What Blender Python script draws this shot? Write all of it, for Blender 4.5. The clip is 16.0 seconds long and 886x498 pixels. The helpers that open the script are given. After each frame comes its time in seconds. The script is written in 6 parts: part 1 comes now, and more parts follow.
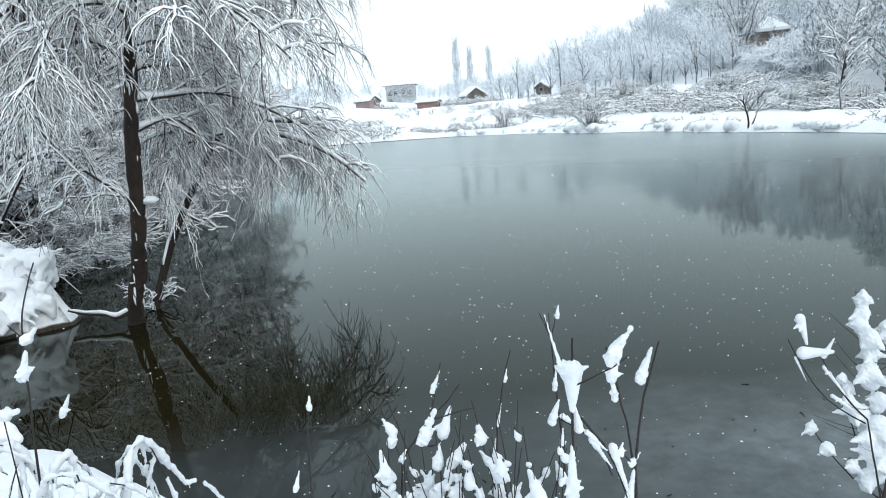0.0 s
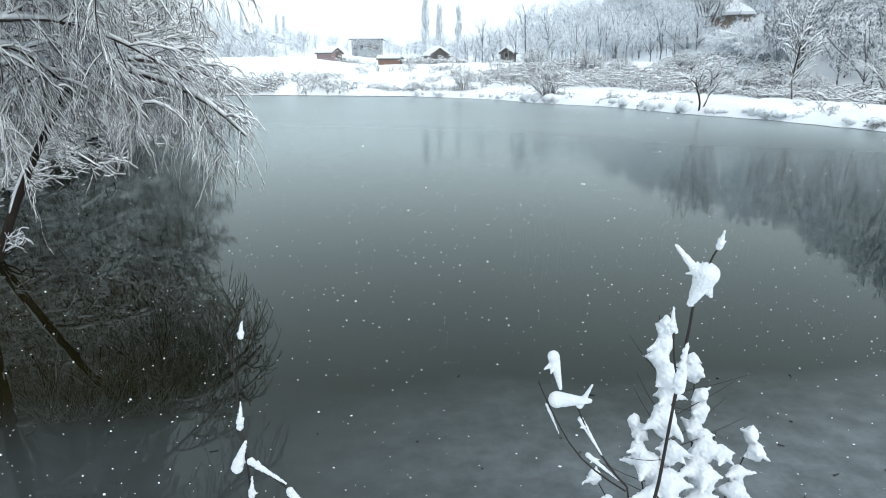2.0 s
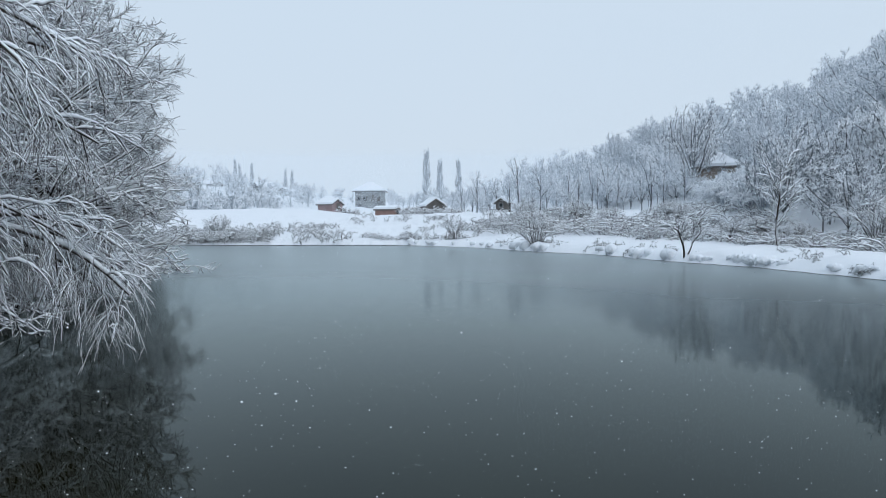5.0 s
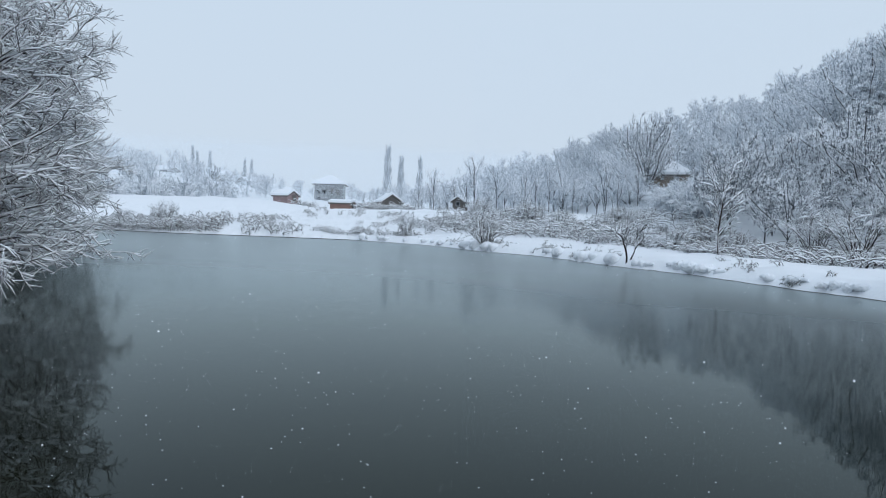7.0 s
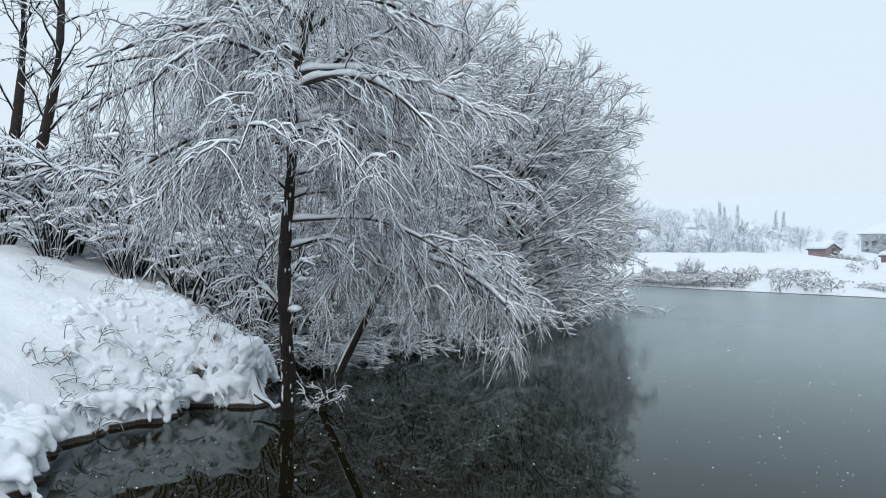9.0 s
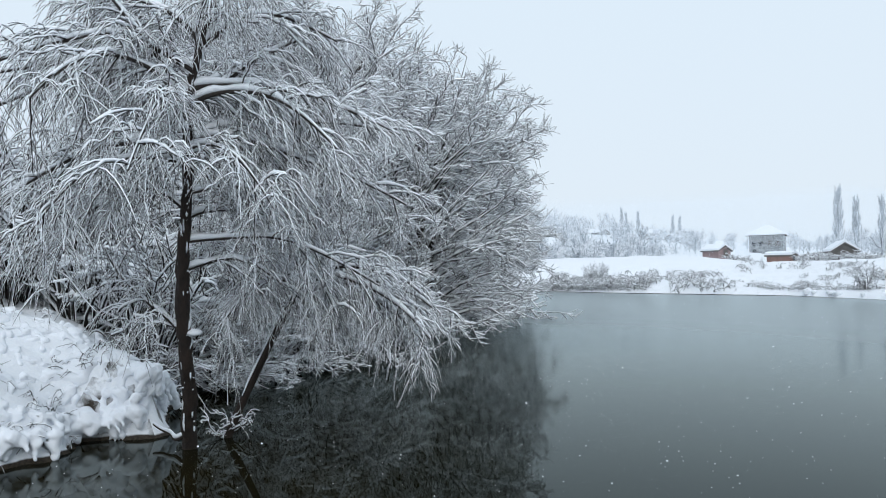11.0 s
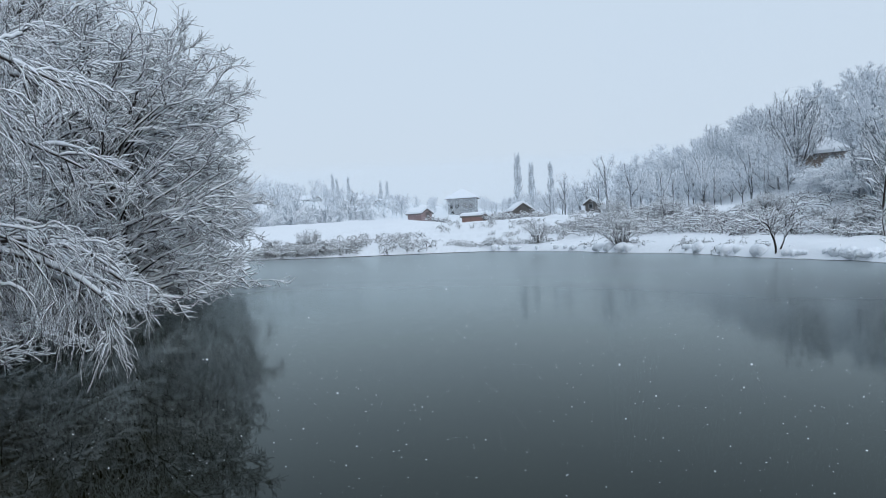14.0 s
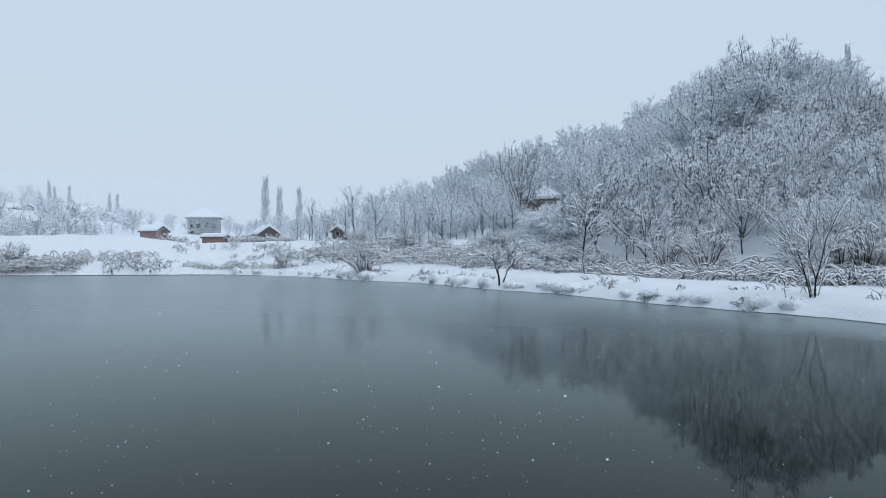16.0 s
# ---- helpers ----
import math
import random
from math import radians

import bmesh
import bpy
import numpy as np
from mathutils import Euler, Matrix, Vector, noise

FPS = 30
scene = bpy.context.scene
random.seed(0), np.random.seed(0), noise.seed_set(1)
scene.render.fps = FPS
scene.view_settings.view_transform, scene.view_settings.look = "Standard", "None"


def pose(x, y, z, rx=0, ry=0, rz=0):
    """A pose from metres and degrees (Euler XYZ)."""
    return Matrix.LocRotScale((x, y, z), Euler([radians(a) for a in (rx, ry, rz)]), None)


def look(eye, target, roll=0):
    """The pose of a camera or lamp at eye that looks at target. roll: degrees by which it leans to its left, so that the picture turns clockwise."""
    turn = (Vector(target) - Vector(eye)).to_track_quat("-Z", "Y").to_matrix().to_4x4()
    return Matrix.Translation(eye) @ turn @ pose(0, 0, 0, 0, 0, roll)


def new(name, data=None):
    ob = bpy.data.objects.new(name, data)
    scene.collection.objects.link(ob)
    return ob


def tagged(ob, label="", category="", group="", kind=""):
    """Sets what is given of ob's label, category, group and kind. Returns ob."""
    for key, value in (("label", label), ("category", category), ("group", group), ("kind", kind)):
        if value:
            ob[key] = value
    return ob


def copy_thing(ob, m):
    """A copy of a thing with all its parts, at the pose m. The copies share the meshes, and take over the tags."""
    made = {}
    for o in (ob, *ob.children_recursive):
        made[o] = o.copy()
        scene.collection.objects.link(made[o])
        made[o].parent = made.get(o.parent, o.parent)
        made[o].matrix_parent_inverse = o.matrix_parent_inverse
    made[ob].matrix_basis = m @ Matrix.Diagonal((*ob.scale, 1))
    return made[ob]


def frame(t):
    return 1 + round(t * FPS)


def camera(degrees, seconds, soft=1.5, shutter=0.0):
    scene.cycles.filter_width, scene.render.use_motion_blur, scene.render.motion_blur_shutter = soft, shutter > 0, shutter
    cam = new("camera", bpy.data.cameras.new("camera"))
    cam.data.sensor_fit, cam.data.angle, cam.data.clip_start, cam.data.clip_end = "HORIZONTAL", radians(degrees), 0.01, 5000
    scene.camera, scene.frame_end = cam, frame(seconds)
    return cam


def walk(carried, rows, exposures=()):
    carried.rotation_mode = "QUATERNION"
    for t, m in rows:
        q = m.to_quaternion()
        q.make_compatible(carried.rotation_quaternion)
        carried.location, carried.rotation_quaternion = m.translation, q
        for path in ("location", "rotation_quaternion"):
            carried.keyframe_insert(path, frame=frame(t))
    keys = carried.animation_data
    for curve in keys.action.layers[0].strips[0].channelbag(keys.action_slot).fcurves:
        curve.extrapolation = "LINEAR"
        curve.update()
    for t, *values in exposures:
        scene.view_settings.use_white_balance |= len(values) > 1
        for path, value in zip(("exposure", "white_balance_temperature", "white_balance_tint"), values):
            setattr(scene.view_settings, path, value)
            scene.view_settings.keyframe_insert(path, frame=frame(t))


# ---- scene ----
# ---------------------------------------------------------------- camera
cam = camera(66.0, 16.0, 1.0)
# seconds, place, turn
PATH = [
    (0.0, 0.000, 0.000, 2.255, 78.79, 4.69, -0.96),
    (0.5, 0.219, 0.178, 2.235, 77.92, 2.22, 0.64),
    (1.0, 0.485, 0.338, 2.223, 78.91, 3.39, -1.60),
    (1.5, 0.738, 0.437, 2.210, 76.70, 1.48, -0.10),
    (2.0, 0.969, 0.667, 2.196, 75.48, 0.21, -3.49),
    (2.5, 1.127, 0.798, 2.211, 77.01, 1.12, -6.70),
    (3.0, 1.373, 0.915, 2.217, 77.98, -1.09, -5.52),
    (3.5, 1.502, 0.978, 2.237, 83.25, 0.66, -5.60),
    (4.0, 1.643, 1.106, 2.246, 87.61, -1.08, -2.53),
    (4.2, 1.701, 1.187, 2.252, 86.92, 0.17, -3.73),
    (6.3, 2.928, 1.977, 2.169, 89.35, -0.36, -0.60),
    (6.5, 2.961, 1.970, 2.169, 88.79, -2.82, 0.51),
    (7.0, 3.086, 1.948, 2.180, 87.53, -1.77, -6.29),
    (7.5, 3.204, 1.914, 2.160, 86.15, -1.94, -3.10),
    (8.0, 3.327, 1.921, 2.131, 87.38, -3.65, 15.55),
    (8.5, 3.330, 1.908, 2.167, 90.39, 0.06, 32.44),
    (8.7, 3.312, 1.891, 2.173, 91.09, -1.08, 36.01),
    (10.8, 3.328, 1.963, 2.256, 92.56, 0.15, 30.67),
    (11.0, 3.343, 1.975, 2.253, 92.03, 0.65, 28.70),
    (11.5, 3.381, 1.931, 2.235, 91.41, 1.29, 23.95),
    (12.0, 3.419, 1.957, 2.219, 89.83, 2.07, 18.27),
    (12.5, 3.426, 1.967, 2.216, 89.05, 2.23, 15.11),
    (13.0, 3.443, 1.966, 2.201, 88.62, 2.98, 12.85),
    (13.5, 3.468, 1.956, 2.194, 88.18, 3.02, 9.35),
    (14.0, 3.490, 1.954, 2.191, 88.47, 3.19, 5.03),
    (14.5, 3.525, 1.945, 2.191, 89.43, 3.48, 1.11),
    (15.0, 3.584, 1.942, 2.190, 89.74, 2.15, -4.25),
    (15.5, 3.607, 1.921, 2.191, 89.77, 1.33, -9.26),
    (16.0, 3.614, 1.898, 2.192, 90.01, 0.40, -15.97),
]
# seconds, stops, kelvin, tint
EXPOSURES = [(0.0, 0.70, 6600, 7), (2.5, 0.66, 6620, 7), (3.5, 0.36, 6500, 8), (4.2, 0.04, 6250, 9), (6.3, -0.05, 6050, 10), (7.6, -0.08, 6050, 10), (8.1, -0.04, 6200, 10), (8.5, 0.2, 6350, 9), (8.7, 0.2, 6350, 9),
             (11.0, 0.2, 6400, 10), (12.5, 0.06, 6150, 10), (16.0, -0.12, 6030, 10)]
walk(cam, [(t, pose(x, y, z, a, b, c)) for t, x, y, z, a, b, c in PATH], EXPOSURES)

# ---------------------------------------------------------------- sky and light
SUN_ELEVATION, SUN_TURN = radians(36), radians(150)
world = bpy.data.worlds.new("overcast_sky")
scene.world = world
world.use_nodes = True
wn, wl = world.node_tree.nodes, world.node_tree.links
wn.clear()
w_out = wn.new("ShaderNodeOutputWorld")
w_sky = wn.new("ShaderNodeTexSky")
w_sky.sky_type = "NISHITA"
w_sky.sun_disc = False
w_sky.sun_elevation, w_sky.sun_rotation = SUN_ELEVATION, SUN_TURN
w_sky.dust_density = 4.0
w_clear = wn.new("ShaderNodeBackground")
w_clear.inputs["Strength"].default_value = 0.05
w_cloud = wn.new("ShaderNodeBackground")
w_cloud.inputs["Strength"].default_value = 1.0
w_coord = wn.new("ShaderNodeTexCoord")
w_sep = wn.new("ShaderNodeSeparateXYZ")
w_ramp = wn.new("ShaderNodeValToRGB")
w_ramp.color_ramp.elements[0].position = 0.0
w_ramp.color_ramp.elements[0].color = (0.70, 0.78, 0.85, 1)
w_ramp.color_ramp.elements[1].position = 1.0
w_ramp.color_ramp.elements[1].color = (0.72, 0.83, 0.93, 1)
w_mid = w_ramp.color_ramp.elements.new(0.35)
w_mid.color = (0.685, 0.785, 0.87, 1)
w_mix = wn.new("ShaderNodeMixShader")
w_mix.inputs[0].default_value = 0.93
wl.new(w_coord.outputs["Generated"], w_sep.inputs[0])
wl.new(w_sep.outputs["Z"], w_ramp.inputs[0])
wl.new(w_ramp.outputs[0], w_cloud.inputs["Color"])
wl.new(w_sky.outputs[0], w_clear.inputs["Color"])
wl.new(w_clear.outputs[0], w_mix.inputs[1])
wl.new(w_cloud.outputs[0], w_mix.inputs[2])
wl.new(w_mix.outputs[0], w_out.inputs["Surface"])

sun_data = bpy.data.lights.new("sun", "SUN")
sun_data.energy, sun_data.angle, sun_data.color = 0.86, radians(40), (1.0, 0.985, 0.965)
sun = new("sun", sun_data)
sun.matrix_world = look((20 * math.sin(SUN_TURN), 20 * math.cos(SUN_TURN), 20 * math.tan(SUN_ELEVATION)), (0, 0, 0))


# ---------------------------------------------------------------- materials
def shader(name):
    m = bpy.data.materials.new(name)
    m.use_nodes = True
    n, l = m.node_tree.nodes, m.node_tree.links
    return m, n, l, n["Principled BSDF"]


def noise_node(n, l, scale, detail=4.0, rough=0.55, stretch=None):
    c = n.new("ShaderNodeTexCoord")
    t = n.new("ShaderNodeTexNoise")
    t.inputs["Scale"].default_value, t.inputs["Detail"].default_value = scale, detail
    t.inputs["Roughness"].default_value = rough
    if stretch:
        mp = n.new("ShaderNodeMapping")
        mp.inputs["Scale"].default_value = stretch
        l.new(c.outputs["Object"], mp.inputs[0])
        l.new(mp.outputs[0], t.inputs["Vector"])
    else:
        l.new(c.outputs["Object"], t.inputs["Vector"])
    return t


def ramp_node(n, l, source, stops):
    r = n.new("ShaderNodeValToRGB")
    e = r.color_ramp.elements
    while len(e) < len(stops):
        e.new(0.5)
    for k, (at, col) in enumerate(stops):
        e[k].position, e[k].color = at, (*col, 1)
    l.new(source, r.inputs[0])
    return r


def mix_node(n, l, fac, a, b):
    m = n.new("ShaderNodeMix")
    m.data_type = "RGBA"
    for slot, v in ((0, fac), (6, a), (7, b)):
        if hasattr(v, "links"):
            l.new(v, m.inputs[slot])
        elif slot:
            m.inputs[slot].default_value = (*v, 1)
        else:
            m.inputs[slot].default_value = v
    return m.outputs[2]


def bump_node(n, l, bsdf, height, strength, distance):
    b = n.new("ShaderNodeBump")
    b.inputs["Strength"].default_value, b.inputs["Distance"].default_value = strength, distance
    l.new(height, b.inputs["Height"])
    l.new(b.outputs[0], bsdf.inputs["Normal"])


def speckled(name, dark, light, scale, rough=0.8, bump=0.4, depth=0.01, stretch=None):
    m, n, l, b = shader(name)
    t = noise_node(n, l, scale, 6, 0.6, stretch)
    big = noise_node(n, l, scale * 0.13, 3, 0.5)
    r = ramp_node(n, l, t.outputs["Fac"], [(0.3, dark), (0.7, light)])
    r2 = ramp_node(n, l, big.outputs["Fac"], [(0.35, [0.75 * v for v in dark]), (0.65, light)])
    l.new(mix_node(n, l, 0.4, r.outputs[0], r2.outputs[0]), b.inputs["Base Color"])
    b.inputs["Roughness"].default_value = rough
    bump_node(n, l, b, t.outputs["Fac"], bump, depth)
    return m


WATER_ROUGH, WATER_GLOSS = 0.02, 0.95
SNOW = (0.81, 0.835, 0.87)


def snow_material():
    m, n, l, b = shader("snow")
    t = noise_node(n, l, 9, 6, 0.6)
    fine = noise_node(n, l, 90, 3, 0.7)
    r = ramp_node(n, l, t.outputs["Fac"], [(0.25, (0.75, 0.785, 0.835)), (0.7, (0.83, 0.855, 0.89))])
    l.new(r.outputs[0], b.inputs["Base Color"])
    b.inputs["Roughness"].default_value = 0.75
    b.inputs["Specular IOR Level"].default_value = 0.25
    add = n.new("ShaderNodeMath")
    add.operation = "MULTIPLY_ADD"
    add.inputs[1].default_value = 0.25
    l.new(fine.outputs["Fac"], add.inputs[0])
    l.new(t.outputs["Fac"], add.inputs[2])
    bump_node(n, l, b, add.outputs[0], 0.5, 0.03)
    return m


def toned_snow_material():
    """Snow on stalks and bushes, a greyer copy of the snow, dimmed in colour so that it doesn't burn out."""
    m, n, l, b = shader("toned_snow")
    t = noise_node(n, l, 22, 6, 0.65)
    fine = noise_node(n, l, 160, 3, 0.7)
    r = ramp_node(n, l, t.outputs["Fac"], [(0.25, (0.56, 0.595, 0.64)), (0.7, (0.69, 0.715, 0.745))])
    l.new(r.outputs[0], b.inputs["Base Color"])
    b.inputs["Roughness"].default_value = 0.7
    b.inputs["Specular IOR Level"].default_value = 0.2
    add = n.new("ShaderNodeMath")
    add.operation = "MULTIPLY_ADD"
    add.inputs[1].default_value = 0.3
    l.new(fine.outputs["Fac"], add.inputs[0])
    l.new(t.outputs["Fac"], add.inputs[2])
    bump_node(n, l, b, add.outputs[0], 0.4, 0.006)
    return m


def bright_snow_material():
    """Fresh snow lying on twigs, a copy of the snow made lighter in colour to brighten the shaded crowns."""
    m, n, l, b = shader("bright_snow")
    t = noise_node(n, l, 14, 4, 0.6)
    r = ramp_node(n, l, t.outputs["Fac"], [(0.25, (0.84, 0.87, 0.91)), (0.7, (0.91, 0.93, 0.955))])
    l.new(r.outputs[0], b.inputs["Base Color"])
    b.inputs["Roughness"].default_value = 0.8
    b.inputs["Specular IOR Level"].default_value = 0.2
    return m


def haze_flake_material():
    """Flakes in the air, tinted the bluish grey of distance haze."""
    m, n, l, b = shader("haze_flake")
    t = noise_node(n, l, 0.5, 2, 0.5)
    r = ramp_node(n, l, t.outputs["Fac"], [(0.3, (0.73, 0.805, 0.875)), (0.7, (0.77, 0.835, 0.90))])
    l.new(r.outputs[0], b.inputs["Base Color"])
    b.inputs["Roughness"].default_value = 0.9
    b.inputs["Specular IOR Level"].default_value = 0.1
    return m


def ground_material():
    """Snow lying over dark earth and dead grass, which shows where the ground is too steep to hold it."""
    m, n, l, b = shader("snowy_ground")
    t = noise_node(n, l, 2.2, 8, 0.62)
    fine = noise_node(n, l, 26, 4, 0.65)
    geo = n.new("ShaderNodeNewGeometry")
    sep = n.new("ShaderNodeSeparateXYZ")
    l.new(geo.outputs["True Normal"], sep.inputs[0])
    jag = n.new("ShaderNodeMath")
    jag.operation = "MULTIPLY_ADD"
    jag.inputs[1].default_value = 0.7
    l.new(t.outputs["Fac"], jag.inputs[0])
    l.new(sep.outputs["Z"], jag.inputs[2])
    cover = ramp_node(n, l, jag.outputs[0], [(0.60, (0, 0, 0)), (0.73, (1, 1, 1))])
    white = ramp_node(n, l, fine.outputs["Fac"], [(0.3, (0.77, 0.80, 0.845)), (0.7, (0.84, 0.86, 0.885))])
    soil = ramp_node(n, l, fine.outputs["Fac"], [(0.3, (0.018, 0.015, 0.012)), (0.7, (0.07, 0.056, 0.042))])
    spot = n.new("ShaderNodeSeparateXYZ")
    l.new(geo.outputs["Position"], spot.inputs[0])
    wet = n.new("ShaderNodeMath")
    wet.operation = "MULTIPLY_ADD"
    lap = n.new("ShaderNodeMapRange")
    lap.inputs["From Min"].default_value, lap.inputs["From Max"].default_value = -2.0, 6.0
    lap.inputs["To Min"].default_value, lap.inputs["To Max"].default_value = -0.09, -0.02
    l.new(spot.outputs["X"], lap.inputs["Value"])
    l.new(lap.outputs[0], wet.inputs[1])
    l.new(t.outputs["Fac"], wet.inputs[0])
    l.new(spot.outputs["Z"], wet.inputs[2])
    margin = ramp_node(n, l, wet.outputs[0], [(0.0, (0, 0, 0)), (0.02, (1, 1, 1))])
    both = mix_node(n, l, margin.outputs[0], (0, 0, 0), cover.outputs[0])
    l.new(mix_node(n, l, both, soil.outputs[0], white.outputs[0]), b.inputs["Base Color"])
    b.inputs["Roughness"].default_value = 0.8
    b.inputs["Specular IOR Level"].default_value = 0.2
    bump_node(n, l, b, t.outputs["Fac"], 0.6, 0.12)
    return m


def snowy_twig(name, bark, low, high, vary=0.0):
    """Bark with snow lodged on all that faces upwards; low and high set how steep a face still holds it."""
    m, n, l, b = shader(name)
    geo = n.new("ShaderNodeNewGeometry")
    sep = n.new("ShaderNodeSeparateXYZ")
    l.new(geo.outputs["True Normal"], sep.inputs[0])
    t = noise_node(n, l, 2.6, 3, 0.6)
    add = n.new("ShaderNodeMath")
    add.operation = "MULTIPLY_ADD"
    add.inputs[1].default_value = 0.9
    l.new(t.outputs["Fac"], add.inputs[0])
    l.new(sep.outputs["Z"], add.inputs[2])
    info = n.new("ShaderNodeObjectInfo")
    load = n.new("ShaderNodeMath")
    load.operation = "MULTIPLY_ADD"
    load.inputs[1].default_value = vary
    l.new(info.outputs["Random"], load.inputs[0])
    l.new(add.outputs[0], load.inputs[2])
    cover = ramp_node(n, l, load.outputs[0], [(low + vary / 2, (0, 0, 0)), (high + vary / 2, (1, 1, 1))])
    var = noise_node(n, l, 7, 3, 0.6)
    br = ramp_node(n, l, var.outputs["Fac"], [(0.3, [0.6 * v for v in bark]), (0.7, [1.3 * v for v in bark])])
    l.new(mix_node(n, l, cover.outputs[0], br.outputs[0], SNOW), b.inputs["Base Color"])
    b.inputs["Roughness"].default_value = 0.85
    b.inputs["Specular IOR Level"].default_value = 0.2
    return m


def water_material():
    """Murky pond water at rest that mirrors dully; mist is painted on as a pale film that grows with distance, left off
    by the bank trees, with slush along the near bank.
    """
    m, n, l, b = shader("pond_water")
    c = n.new("ShaderNodeTexCoord")
    sep = n.new("ShaderNodeSeparateXYZ")
    l.new(c.outputs["Object"], sep.inputs[0])
    big = noise_node(n, l, 0.5, 5, 0.6)
    reach = n.new("ShaderNodeMath")
    reach.operation = "MULTIPLY_ADD"
    reach.inputs[1].default_value = 1.8
    l.new(big.outputs["Fac"], reach.inputs[0])
    l.new(sep.outputs["Y"], reach.inputs[2])
    edge = n.new("ShaderNodeMapRange")
    edge.inputs["From Min"].default_value, edge.inputs["From Max"].default_value = 5.0, 6.2
    edge.inputs["To Min"].default_value, edge.inputs["To Max"].default_value = 1.0, 0.0
    l.new(reach.outputs[0], edge.inputs["Value"])
    murk = ramp_node(n, l, big.outputs["Fac"], [(0.35, (0.004, 0.0048, 0.002)), (0.65, (0.008, 0.0095, 0.0045))])
    bed = n.new("ShaderNodeMapRange")
    bed.inputs["From Min"].default_value, bed.inputs["From Max"].default_value = 1.5, -3.0
    l.new(sep.outputs["X"], bed.inputs["Value"])
    near = n.new("ShaderNodeMapRange")
    near.inputs["From Min"].default_value, near.inputs["From Max"].default_value = 13.0, 7.0
    l.new(sep.outputs["Y"], near.inputs["Value"])
    shallow = n.new("ShaderNodeMath")
    shallow.operation = "MULTIPLY"
    l.new(bed.outputs[0], shallow.inputs[0])
    l.new(near.outputs[0], shallow.inputs[1])
    silt = ramp_node(n, l, big.outputs["Fac"], [(0.35, (0.006, 0.005, 0.0018)), (0.65, (0.015, 0.012, 0.0045))])
    tinted = mix_node(n, l, shallow.outputs[0], murk.outputs[0], silt.outputs[0])
    diff = n.new("ShaderNodeBsdfDiffuse")
    right = n.new("ShaderNodeMapRange")
    right.inputs["From Min"].default_value, right.inputs["From Max"].default_value = 0.2, 2.2
    l.new(sep.outputs["X"], right.inputs["Value"])
    clots = noise_node(n, l, 5.0, 5, 0.65)
    slush = ramp_node(n, l, clots.outputs["Fac"], [(0.35, (0.07, 0.08, 0.085)), (0.65, (0.125, 0.14, 0.15))])
    here = mix_node(n, l, right.outputs[0], (0.035, 0.040, 0.040), slush.outputs[0])
    l.new(mix_node(n, l, edge.outputs[0], tinted, here), diff.inputs["Color"])
    gloss = n.new("ShaderNodeBsdfGlossy")
    gloss.inputs["Color"].default_value = (0.87, 0.965, 0.965, 1)
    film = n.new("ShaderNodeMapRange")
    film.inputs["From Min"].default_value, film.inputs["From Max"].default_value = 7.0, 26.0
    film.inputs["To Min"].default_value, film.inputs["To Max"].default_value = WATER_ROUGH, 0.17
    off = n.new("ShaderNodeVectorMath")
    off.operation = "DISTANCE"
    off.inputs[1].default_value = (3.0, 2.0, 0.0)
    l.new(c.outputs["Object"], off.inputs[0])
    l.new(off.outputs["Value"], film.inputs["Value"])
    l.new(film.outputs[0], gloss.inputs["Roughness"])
    fres = n.new("ShaderNodeFresnel")
    fres.inputs["IOR"].default_value = 1.225
    dull = n.new("ShaderNodeMath")
    dull.operation = "MULTIPLY"
    dull.inputs[1].default_value = WATER_GLOSS
    l.new(fres.outputs[0], dull.inputs[0])
    mixed = n.new("ShaderNodeMixShader")
    l.new(dull.outputs[0], mixed.inputs[0])
    l.new(diff.outputs[0], mixed.inputs[1])
    l.new(gloss.outputs[0], mixed.inputs[2])
    ripple = noise_node(n, l, 1.4, 3, 0.5)
    bp = n.new("ShaderNodeBump")
    bp.inputs["Strength"].default_value, bp.inputs["Distance"].default_value = 0.03, 0.05
    l.new(ripple.outputs["Fac"], bp.inputs["Height"])
    l.new(bp.outputs[0], gloss.inputs["Normal"])
    # Mist painted as a pale diffuse colour, stronger away from the near bank.
    mist = n.new("ShaderNodeBsdfDiffuse")
    mist.inputs["Color"].default_value = (0.36, 0.395, 0.41, 1)
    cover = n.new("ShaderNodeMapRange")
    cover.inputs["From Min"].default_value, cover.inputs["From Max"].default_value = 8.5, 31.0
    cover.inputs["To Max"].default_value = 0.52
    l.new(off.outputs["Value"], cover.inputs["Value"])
    # The painted mist is left off by the bank trees, keeping reflections dark.
    from_trees = n.new("ShaderNodeVectorMath")
    from_trees.operation = "DISTANCE"
    from_trees.inputs[1].default_value = (-7.5, 17.0, 0.0)
    l.new(c.outputs["Object"], from_trees.inputs[0])
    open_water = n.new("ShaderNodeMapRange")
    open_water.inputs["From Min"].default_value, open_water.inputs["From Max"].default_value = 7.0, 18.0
    l.new(from_trees.outputs["Value"], open_water.inputs["Value"])
    veil = n.new("ShaderNodeMath")
    veil.operation = "MULTIPLY"
    l.new(cover.outputs[0], veil.inputs[0])
    l.new(open_water.outputs[0], veil.inputs[1])
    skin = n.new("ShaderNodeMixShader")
    l.new(veil.outputs[0], skin.inputs[0])
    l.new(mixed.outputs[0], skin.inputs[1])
    l.new(mist.outputs[0], skin.inputs[2])
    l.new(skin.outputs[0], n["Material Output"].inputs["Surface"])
    n.remove(b)
    return m


